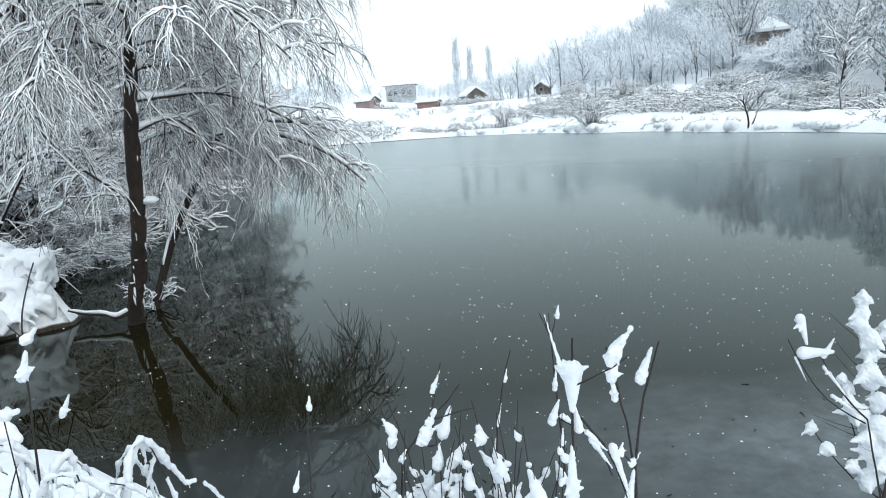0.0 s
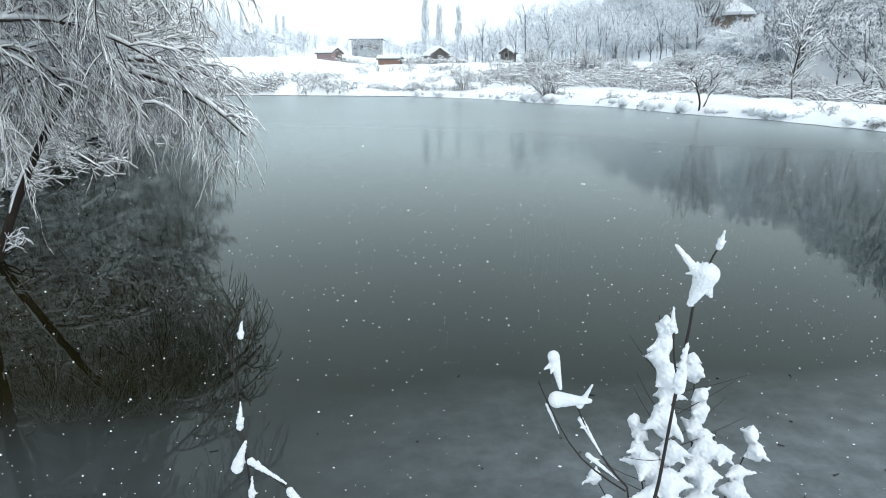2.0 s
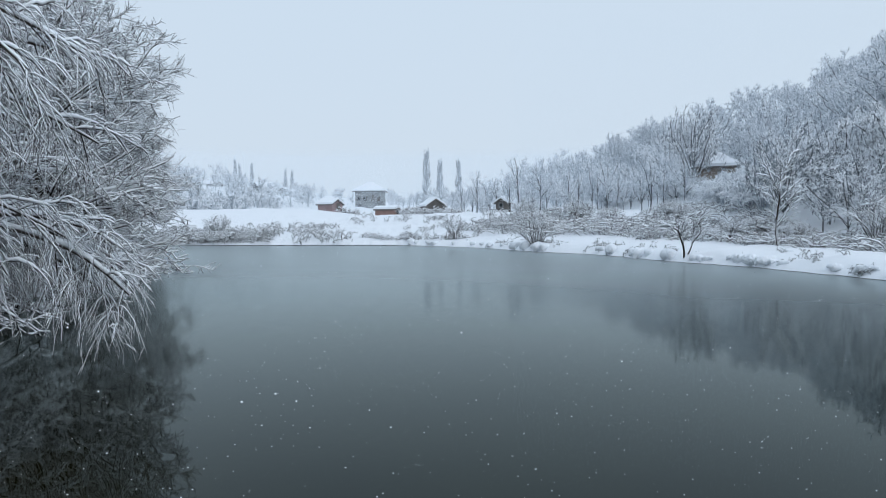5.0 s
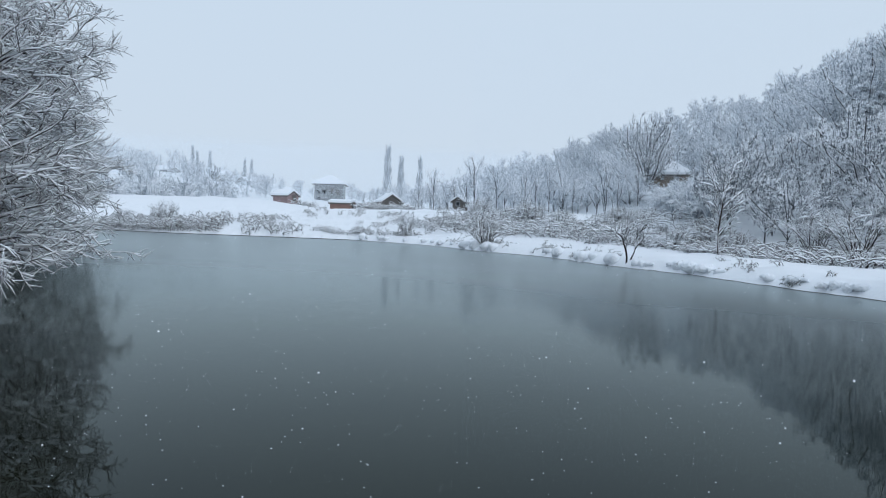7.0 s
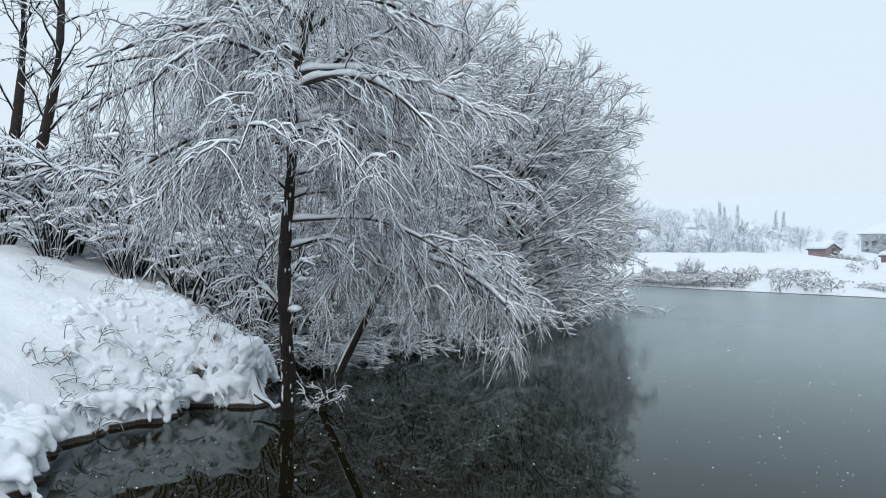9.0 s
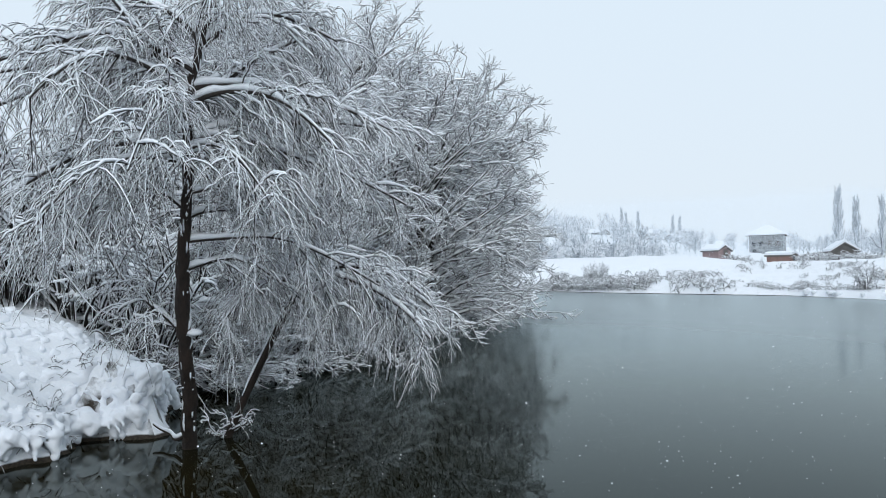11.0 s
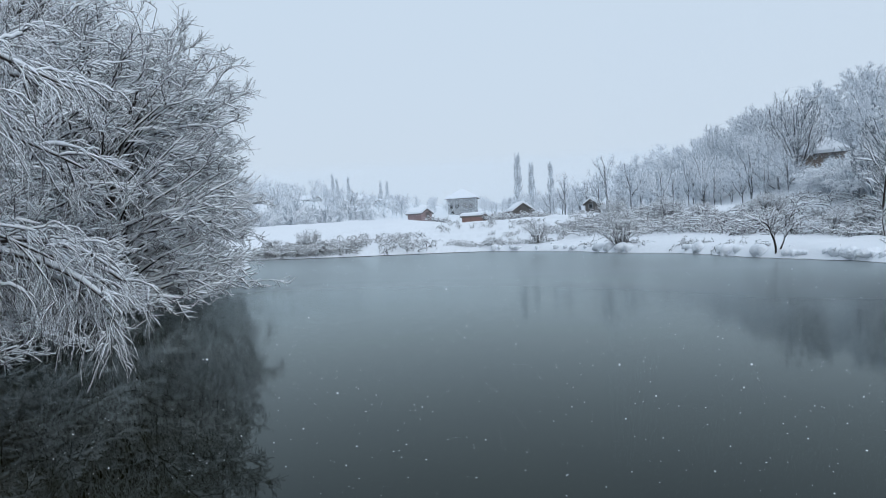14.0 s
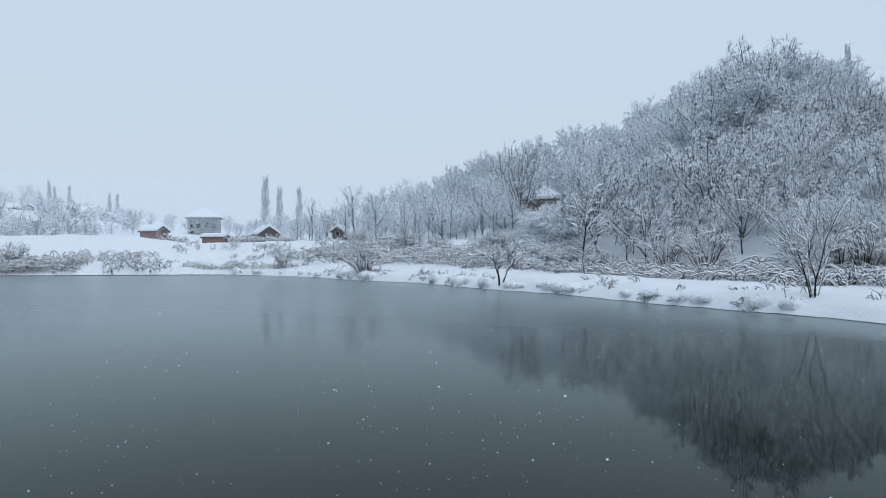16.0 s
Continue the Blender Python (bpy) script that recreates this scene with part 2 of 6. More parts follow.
M_SNOW = snow_material()
M_TONED = toned_snow_material()
M_BRIGHT = bright_snow_material()
M_HAZE_FLAKE = haze_flake_material()
M_GROUND = ground_material()
M_WATER = water_material()
M_BARK = speckled("wet_dark_bark", (0.005, 0.0035, 0.003), (0.034, 0.020, 0.013), 30, 0.85, 1.0, 0.03, (1, 1, 0.25))
M_LIMB = speckled("grey_brown_bark", (0.012, 0.010, 0.009), (0.05, 0.040, 0.034), 40, 0.85, 0.6, 0.01)
M_STEM = speckled("dead_weed_stem", (0.006, 0.004, 0.004), (0.018, 0.010, 0.008), 60, 0.7, 0.4, 0.004)
M_TWIG = snowy_twig("snow_lined_twig", (0.016, 0.0145, 0.014), 0.92, 1.22)
# Hillside bark lightened in its colour, softening contrast as distance haze does.
M_TRUNK = snowy_twig("dark_hillside_bark", (0.07, 0.075, 0.08), 0.8, 1.2)
M_BUSH = snowy_twig("snowy_bush_twig", (0.018, 0.016, 0.015), 0.84, 1.12)
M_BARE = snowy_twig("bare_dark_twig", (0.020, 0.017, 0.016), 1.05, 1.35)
# Bark gets paler and bluer with distance: haze painted into the twig colour.
M_WOOD = snowy_twig("hazed_snowy_wood", (0.15, 0.175, 0.20), 0.52, 1.0, 0.5)
M_HAZED = snowy_twig("hazed_twig", (0.34, 0.395, 0.45), 0.46, 1.0, 0.3)
M_FAR_HAZED = snowy_twig("far_hazed_twig", (0.42, 0.46, 0.50), 0.35, 1.05)
# Brick and red boards paled and dulled: distance haze put into their colour.
M_BRICK = speckled("red_brick", (0.22, 0.14, 0.12), (0.32, 0.21, 0.18), 12, 0.9, 0.3, 0.01)
M_REDWOOD = speckled("hazed_red_boards", (0.26, 0.19, 0.19), (0.36, 0.27, 0.27), 8, 0.85, 0.3, 0.01, (6, 6, 0.4))
M_PLASTER = speckled("grey_plaster", (0.22, 0.235, 0.245), (0.32, 0.335, 0.345), 5, 0.9, 0.2, 0.005)
M_BOARD = speckled("old_grey_boards", (0.075, 0.07, 0.068), (0.18, 0.17, 0.16), 7, 0.85, 0.3, 0.01, (6, 6, 0.4))
M_TAN = speckled("tan_brick", (0.19, 0.155, 0.13), (0.30, 0.245, 0.205), 10, 0.9, 0.3, 0.01)
M_GLASS = speckled("dark_window_glass", (0.02, 0.024, 0.03), (0.04, 0.046, 0.05), 2, 0.15, 0.0, 0.001)


# ---------------------------------------------------------------- mesh building
rng = np.random.default_rng(7)


def mesh_from(name, verts, quads, material, smooth=True):
    """A mesh of four-sided faces from arrays."""
    me = bpy.data.meshes.new(name)
    verts, quads = np.asarray(verts, dtype=np.float32), np.asarray(quads, dtype=np.int32)
    me.vertices.add(len(verts))
    me.vertices.foreach_set("co", verts.ravel())
    me.loops.add(quads.size)
    me.loops.foreach_set("vertex_index", quads.ravel())
    me.polygons.add(len(quads))
    me.polygons.foreach_set("loop_start", np.arange(0, quads.size, 4, dtype=np.int32))
    me.polygons.foreach_set("loop_total", np.full(len(quads), 4, dtype=np.int32))
    me.polygons.foreach_set("use_smooth", np.full(len(quads), smooth, dtype=bool))
    me.update(calc_edges=True)
    me.materials.append(material)
    return me


def part(name, data, material, parent=None, label=""):
    """Links a bmesh or a mesh as one object under a thing or a part."""
    if isinstance(data, bmesh.types.BMesh):
        me = bpy.data.meshes.new(name)
        data.to_mesh(me)
        data.free()
        me.materials.append(material)
    else:
        me = data
    ob = new(name, me)
    if parent is not None:
        ob.parent = parent
    return tagged(ob, label)


def unit(v):
    return v / np.maximum(np.linalg.norm(v, axis=-1, keepdims=True), 1e-9)


def frames_along(a):
    t = np.gradient(a, axis=1)
    t = unit(t)
    side = np.stack([t[..., 1], -t[..., 0], np.zeros(t.shape[:-1])], -1)
    flat = np.linalg.norm(side, axis=-1, keepdims=True)
    side = np.where(flat > 0.05, side / np.maximum(flat, 1e-9), np.array([1.0, 0, 0]))
    return t, side, np.cross(side, t)


def tubes(branches, sides, phase=-90.0):
    """Rings round many paths at once. branches: (paths, first radius, last radius)."""
    verts, quads, base = [], [], 0
    for a, r0, r1 in branches:
        n, p, _ = a.shape
        _, side, upw = frames_along(a)
        upw = np.where(upw[..., 2:3] < 0, -upw, upw)
        r = np.linspace(1, 0, p)[None, :, None, None] * np.asarray(r0 - r1) + r1
        ang = np.radians(phase) + np.arange(sides) * 2 * np.pi / sides
        ring = side[:, :, None] * np.cos(ang)[None, None, :, None] + upw[:, :, None] * np.sin(ang)[None, None, :, None]
        verts.append((a[:, :, None] + ring * r).reshape(-1, 3))
        i = np.arange(n * p * sides).reshape(n, p, sides) + base
        j = np.roll(i, -1, axis=2)
        quads.append(np.stack([i[:, :-1], j[:, :-1], j[:, 1:], i[:, 1:]], -1).reshape(-1, 4))
        base += n * p * sides
    return np.concatenate(verts), np.concatenate(quads)


def snow_on(branches, sides, rand):
    """Lumpy ridges of snow on top of the paths, thin where these are steep. branches: (paths, first radius, last radius, depth)."""
    out_v, out_q, base = [], [], 0
    for a, r0, r1, depth in branches:
        n, p, _ = a.shape
        t, side, upw = frames_along(a)
        upw = np.where(upw[..., 2:3] < 0, -upw, upw)
        flat = np.sqrt(np.clip(1 - t[..., 2] ** 2, 0, 1))
        r = np.linspace(r0, r1, p)[None, :]
        rs = depth * (0.10 + 0.90 * flat ** 1.3) * (0.3 + 1.2 * rand.random((n, p)))
        if p > 4:
            rs[:, 1:-1] = (rs[:, :-2] + 2 * rs[:, 1:-1] + rs[:, 2:]) / 4
        if p > 20:
            rs *= np.linspace(1.0, 0.3, p)[None]
        rs[:, 0] *= 0.5
        rs[:, -1] *= 0.45
        mid = a + upw * (r * 0.75 + rs * 0.82)[..., None]
        ang = np.radians(90) + np.arange(sides) * 2 * np.pi / sides
        wide = np.maximum(rs * 0.72, r * 0.9)
        ring = (side[:, :, None] * (np.cos(ang)[None, None, :] * wide[..., None])[..., None]
                + upw[:, :, None] * (np.sin(ang)[None, None, :] * rs[..., None])[..., None])
        out_v.append((mid[:, :, None] + ring).reshape(-1, 3))
        i = np.arange(n * p * sides).reshape(n, p, sides) + base
        j = np.roll(i, -1, axis=2)
        out_q.append(np.stack([i[:, :-1], j[:, :-1], j[:, 1:], i[:, 1:]], -1).reshape(-1, 4))
        base += n * p * sides
    return np.concatenate(out_v), np.concatenate(out_q)


def snow_mass(cones, h, blend, lumps=0.0, seed=0):
    """A smooth body of snow grown together out of rounded cones (from, to, first radius, last radius), on a grid of step h."""
    a = np.array([c[0] for c in cones], float)
    e = np.array([c[1] for c in cones], float)
    ra, rb = np.array([c[2] for c in cones]), np.array([c[3] for c in cones])
    pad_by = float(max(ra.max(), rb.max())) + blend + 3 * h + lumps
    lo = np.minimum(a, e).min(0) - pad_by
    size = np.ceil((np.maximum(a, e).max(0) + pad_by - lo) / h).astype(int) + 1
    f = np.full(size, 9.0, np.float32)
    ax = [lo[k] + h * np.arange(size[k]) for k in range(3)]
    for k in range(len(a)):
        grow = max(ra[k], rb[k]) + blend + 2 * h
        i0 = np.maximum(((np.minimum(a[k], e[k]) - grow - lo) / h).astype(int), 0)
        i1 = np.minimum(((np.maximum(a[k], e[k]) + grow - lo) / h).astype(int) + 2, size)
        s = tuple(slice(i0[j], i1[j]) for j in range(3))
        p = np.stack(np.meshgrid(ax[0][s[0]], ax[1][s[1]], ax[2][s[2]], indexing="ij"), -1)
        d = e[k] - a[k]
        u = np.clip(((p - a[k]) @ d) / max(d @ d, 1e-9), 0, 1)
        dist = np.linalg.norm(p - a[k] - u[..., None] * d, axis=-1) - (ra[k] + (rb[k] - ra[k]) * u)
        m = np.clip(0.5 + 0.5 * (f[s] - dist) / blend, 0, 1)
        f[s] = f[s] * (1 - m) + dist * m - blend * m * (1 - m)
    if lumps:
        r = np.random.default_rng(seed)
        p = np.stack(np.meshgrid(*ax, indexing="ij"), -1)
        for j in range(7):
            w = r.normal(0, 1, 3) * (0.35 + 0.13 * j) / lumps
            f += np.sin(p @ w + r.random() * 6.28 + 1.5 * np.sin(p @ w[[1, 2, 0]] * 0.7)) * lumps * 0.22
    ins = f < 0
    c8 = sum(ins[i:size[0] - 1 + i, j:size[1] - 1 + j, k:size[2] - 1 + k].astype(np.int8) for i in (0, 1) for j in (0, 1) for k in (0, 1))
    cell = np.argwhere((c8 > 0) & (c8 < 8))
    ids = np.full(size - 1, -1, np.int32)
    ids[tuple(cell.T)] = np.arange(len(cell))
    tot, num = np.zeros((len(cell), 3)), np.zeros(len(cell))
    for axis_k in range(3):
        for i in (0, 1):
            for j in (0, 1):
                o = np.zeros(3, int)
                o[(axis_k + 1) % 3], o[(axis_k + 2) % 3] = i, j
                q = o.copy()
                q[axis_k] = 1
                f0, f1 = f[tuple((cell + o).T)], f[tuple((cell + q).T)]
                hit = (f0 < 0) != (f1 < 0)
                u = np.where(hit, f0 / np.where(hit, f0 - f1, 1), 0)
                pt = cell + o + (q - o) * u[:, None]
                tot += np.where(hit[:, None], pt, 0)
                num += hit
    verts = lo + h * tot / np.maximum(num, 1)[:, None]
    quads = []
    for k in range(3):
        n0 = np.take(ins, np.arange(size[k] - 1), k)
        n1 = np.take(ins, np.arange(1, size[k]), k)
        at = np.argwhere(n0 != n1)
        first_in = n0[tuple(at.T)]
        b1, b2 = np.zeros(3, int), np.zeros(3, int)
        b1[(k + 1) % 3] = b2[(k + 2) % 3] = 1
        q = np.stack([ids[tuple((at - o).T)] for o in (b1 + b2, b2, 0 * b1, b1)], -1)
        q[~first_in] = q[~first_in][:, ::-1]
        quads.append(q[(q >= 0).all(1)])
    return verts, np.concatenate(quads)


def arcs(start, mid, end, p, rand, wobble=0.03):
    """Bent paths from start to end, drawn towards mid, with some crookedness."""
    s = np.linspace(0, 1, p)[None, :, None]
    a = (1 - s) ** 2 * start[:, None] + 2 * s * (1 - s) * mid[:, None] + s ** 2 * end[:, None]
    size = np.linalg.norm(end - start, axis=-1)[:, None, None]
    for k in (1, 2, 3):
        a = a + rand.normal(0, 1.3 / k, (len(a), 1, 3)) * wobble * size * np.sin(np.pi * k * s)
    return a


def children(par, k, u0, u1, spread, length, taper, sag, up, p, rand, wobble=0.03):
    """k side branches on each path, between its shares u0 and u1."""
    n, q, _ = par.shape
    u = u0 + (u1 - u0) * (np.arange(k)[None] + rand.random((n, k))) / k
    f = np.clip(u * (q - 1), 0, q - 1.001)
    i = f.astype(int)
    row = np.arange(n)[:, None]
    a, b = par[row, i], par[row, i + 1]
    start = a + (b - a) * (f - i)[..., None]
    t = unit(b - a)
    x = rand.normal(0, 1, t.shape)
    x = unit(x - (x * t).sum(-1, keepdims=True) * t)
    ang = np.radians(spread * (0.6 + 0.8 * rand.random((n, k))))[..., None]
    d = t * np.cos(ang) + x * np.sin(ang)
    d[..., 2] += up
    d = unit(d)
    size = (length * (1 - taper * u) * (0.5 + rand.random((n, k))))[..., None, None]
    s = np.linspace(0, 1, p)[None, None, :, None]
    path = start[:, :, None] + d[:, :, None] * size * s
    path = path + np.array([0, 0, -sag]) * size * s ** 2
    path = path + rand.normal(0, wobble, path.shape) * size * s
    return path.reshape(n * k, p, 3)


def ico(center, size, rand, lumps=0.25, detail=2, turn=None):
    """A lumpy rounded clod as a bmesh."""
    bm = bmesh.new()
    bmesh.ops.create_icosphere(bm, subdivisions=detail, radius=1.0)
    off = Vector(rand.random(3) * 40)
    for v in bm.verts:
        k = 1 + lumps * noise.noise(v.co * 1.5 + off) + 0.4 * lumps * noise.noise(v.co * 4 + off)
        v.co = Vector((v.co.x * size[0], v.co.y * size[1], v.co.z * size[2])) * k
    if turn:
        bmesh.ops.rotate(bm, verts=bm.verts, cent=(0, 0, 0), matrix=Euler(turn).to_matrix())
    bmesh.ops.translate(bm, verts=bm.verts, vec=center)
    for fc in bm.faces:
        fc.smooth = True
    return bm


def box(bm, x0, y0, z0, x1, y1, z1, bevel=0.0):
    m = Matrix.Translation(((x0 + x1) / 2, (y0 + y1) / 2, (z0 + z1) / 2)) @ Matrix.Diagonal((x1 - x0, y1 - y0, z1 - z0, 1))
    got = bmesh.ops.create_cube(bm, size=1.0, matrix=m)
    if bevel:
        edges = list({e for v in got["verts"] for e in v.link_edges})
        bmesh.ops.bevel(bm, geom=edges, offset=bevel, segments=1, affect="EDGES")
    return bm


# ---------------------------------------------------------------- the ground and the pond
SHORE = [(-1.4, 3.5), (-2.5, 4.2), (-3.6, 4.9), (-4.8, 5.6), (-5.1, 6.4), (-4.95, 7.0), (-5.5, 7.8), (-4.8, 8.5),
         (-6.2, 9.8), (-7.6, 11.2), (-8.6, 15.0), (-11.0, 20.5), (-13.2, 28.0), (-12.6, 37.0), (-17.0, 55.0), (-26.0, 78.0),
         (-20.0, 74.5), (-14.0, 71.5), (-8.0, 69.7), (1.7, 66.4), (6.0, 61.5), (8.9, 57.0), (11.0, 50.2), (14.2, 45.0), (16.2, 36.0),
         (18.0, 31.4), (18.7, 25.6), (19.8, 21.8), (20.6, 19.2), (20.9, 16.5), (20.0, 11.5), (16.0, 6.5), (11.0, 4.3), (7.0, 3.2), (4.5, 2.85), (2.4, 2.8), (0.6, 2.9)]
SH = np.array(SHORE)


def shore_distance(x, y):
    """Metres to the water's edge, negative over the water."""
    p = np.stack([x, y], -1)
    best = np.full(x.shape, 1e9)
    inside = np.zeros(x.shape, bool)
    for a, b in zip(SH, np.roll(SH, -1, 0)):
        e = b - a
        s = np.clip(((p - a) @ e) / (e @ e), 0, 1)
        best = np.minimum(best, np.linalg.norm(p - a - s[..., None] * e, axis=-1))
        cross = (a[1] > y) != (b[1] > y)
        inside ^= cross & (x < (b[0] - a[0]) * (y - a[1]) / (b[1] - a[1] + 1e-12) + a[0])
    return np.where(inside, -best, best)


def ramp(v, a, b):
    s = np.clip((v - a) / (b - a), 0, 1)
    return s * s * (3 - 2 * s)


def waves(x, y, size, seed):
    r = np.random.default_rng(seed)
    out = 0
    for k in range(6):
        a, ph, f = r.random() * 6.28, r.random() * 6.28, (0.6 + 0.9 * r.random()) / size
        out = out + np.sin((x * np.cos(a) + y * np.sin(a)) * f * 6.28 + ph + 1.3 * np.sin((x * np.sin(a) - y * np.cos(a)) * f * 4.1 + ph))
    return out / 6


def ground_height(x, y):
    x, y = np.asarray(x, float), np.asarray(y, float)
    s = shore_distance(x, y) + 0.16 * waves(x, y, 1.5, 3) + 0.07 * waves(x, y, 0.55, 4)
    out = np.maximum(s, 0)
    dist = np.hypot(x - 3, y - 2)
    lip = 0.20 + 0.10 * waves(x, y, 2.3, 8)
    z = lip * (1 - np.exp(-out / 0.07)) + (0.62 - lip) * (1 - np.exp(-out / 0.7))
    left = ramp(-x, 2.0, 5.0) * (1 - ramp(y, 62, 80))
    z = z + left * 2.1 * (1 - np.exp(-np.maximum(out - 0.2, 0) / 3.0)) * (1 - 0.3 * ramp(y, 11, 16))
    far = ramp(y, 48, 66)
    z = z + far * (2.4 + 1.1 * ramp(-x, 0, 15)) * ramp(out, 1.0, 17)
    z = z + np.clip(dist - 125, 0, 500) * 0.034 * ramp(y, 30, 90)
    z = z + 9.0 * ramp(-x, 15, 95) * ramp(y, 120, 270)
    foot = 24.5 + 8 * ramp(y, 40, 95) - 12 * ramp(y, 105, 190)
    hill = 21.0 * ramp(x - foot, 0, 52) * (1 - 0.25 * ramp(y, 90, 220)) * ramp(y, -160, -10)
    side = np.arctan2(x - 3.5, np.maximum(y - 2, 0.1))
    z = z + hill * (1 - 0.42 * ramp(side, radians(42.5), radians(53)))
    z = z + 0.62 * np.exp(-((x + 5.45) / 0.75) ** 2 - ((y - 8.75) / 0.9) ** 2) * ramp(out, 0.02, 0.45)
    rough = (0.05 + 0.05 * left) * waves(x, y, 0.9, 5) + 0.035 * left * waves(x, y, 0.42, 9) + 0.16 * waves(x, y, 4.5, 6) + 0.5 * waves(x, y, 31, 7) * ramp(dist, 40, 120)
    z = z + rough * ramp(out, 0.1, 1.2)
    bed = -0.9 * ramp(-s, 0, 1.6) - 0.05
    return np.where(s > 0, z + 0.02, bed)


def ground_at(x, y):
    return float(ground_height(np.array([x]), np.array([y]))[0])


def axis(stretches, far):
    """Coordinates along one way: (from, to, step) stretches, then widening steps out to far on both sides."""
    v = [c for a, b, st in stretches for c in np.arange(a, b, st)]
    lo, hi, step = v[0], v[-1], 4.0
    while lo > -far or hi < far:
        step *= 1.35
        lo, hi = lo - step, hi + step
        v = [lo] + v + [hi]
    return np.array(v)


gx = axis([(-60, -14, 1.2), (-14, -7, 0.35), (-7, 5, 0.16), (5, 24, 0.4), (24, 60, 1.0), (60, 200, 4.0)], 2500)
gy = axis([(-8, -1, 0.7), (-1, 12, 0.16), (12, 85, 0.55), (85, 260, 4.0)], 2500)
GX, GY = np.meshgrid(gx, gy)
GZ = ground_height(GX, GY)
idx = np.arange(GX.size).reshape(GX.shape)
ground_quads = np.stack([idx[:-1, :-1], idx[:-1, 1:], idx[1:, 1:], idx[1:, :-1]], -1).reshape(-1, 4)
ground = new("ground", mesh_from("ground", np.stack([GX, GY, GZ], -1).reshape(-1, 3), ground_quads, M_GROUND))
tagged(ground, "snow-covered banks, fields and hill round the pond", "ground", kind="structure")

wx, wy = np.meshgrid(np.linspace(-28, 23, 60), np.linspace(2.5, 80, 90))
widx = np.arange(wx.size).reshape(wx.shape)
water_quads = np.stack([widx[:-1, :-1], widx[:-1, 1:], widx[1:, 1:], widx[1:, :-1]], -1).reshape(-1, 4)
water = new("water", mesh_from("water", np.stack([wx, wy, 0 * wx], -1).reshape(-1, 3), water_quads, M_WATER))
tagged(water, "still dark grey-green pond water with blurred reflections", "water", kind="structure")


# ---------------------------------------------------------------- trees
def place(ob, x, y, turn=0.0, size=1.0, sink=0.08):
    ob.matrix_basis = Matrix.Translation((x, y, ground_at(x, y) - sink)) @ Matrix.Rotation(radians(turn), 4, "Z") @ Matrix.Scale(size, 4)
    return ob


def crown_paths(rand, n, low, high, rx, bottom, stem_r, p=6, lift=0.25, droop=0.0, ry=None, core=0.5, skirt=0.0):
    """Main branches of a crown that fills an egg-shaped outline between the heights low and high."""
    az = (np.arange(n) + rand.random(n)) * 2.399963
    w = rand.random(n) ** 0.8 * 1.9 - 0.95
    k = core + (1 - core) * rand.random(n) ** 0.5
    mid_z, rz = (low + high) / 2, (high - low) / 2
    wide = np.sqrt(np.clip(1 - np.where(w < 0, (1 - skirt) * w, w) ** 2, 0, 1)) * k
    end = np.stack([np.cos(az) * wide * rx, np.sin(az) * wide * (ry or rx), mid_z + rz * w], -1)
    z0 = np.clip(bottom + (end[:, 2] - bottom) * (0.15 + 0.45 * rand.random(n)), bottom, None)
    start = np.stack([np.cos(az) * stem_r * 0.5, np.sin(az) * stem_r * 0.5, np.minimum(z0, high * 0.8)], -1)
    mid = start + (end - start) * 0.45
    mid[:, 2] += lift * np.linalg.norm(end - start, axis=-1)
    end[:, 2] -= droop * np.linalg.norm(end[:, :2], axis=-1)
    return arcs(start, mid, end, p, rand, 0.035)


def stem_path(rand, height, lean=0.06, p=7):
    s = np.linspace(0, 1, p)
    a = np.stack([s * 0, s * 0, s * height], -1)
    a[:, :2] += np.cumsum(rand.normal(0, lean * height / p, (p, 2)), 0) * (s[:, None] > 0)
    return a[None]


def broad_tree(rand, height, rx, wood, twig_r, mains=26, subs=6, twigs=4, low=0.22, label="", stem_wood=None, tall=0.8):
    """A leafless tree: a stem and a crown of branches and twigs under snow."""
    thing = new("tree")
    stem = stem_path(rand, height * tall)
    r = height * 0.012
    stem_wood = stem_wood or wood
    a = crown_paths(rand, mains, height * low, height * 0.95, rx * 0.92, height * 0.08, r, 5, 0.05, core=0.78)
    part("trunk", mesh_from("trunk", *tubes([(stem, r, r * 0.25), (a[::3], r * 0.5, twig_r)], 5), stem_wood), stem_wood, thing)
    b = children(a, subs, 0.42, 1.0, 62, height * 0.125, 0.3, 0.0, 0.08, 3, rand, 0.04)
    c = children(b, twigs, 0.10, 1.0, 70, height * 0.05, 0.2, 0.0, 0.02, 2, rand, 0.03)
    part("crown", mesh_from("crown", *tubes([(a, r * 0.30, twig_r), (b, twig_r * 1.0, twig_r * 0.7), (c, twig_r * 0.95, twig_r * 0.6)], 3, 90), wood, False),
         wood, thing)
    return tagged(thing, label, "tree")


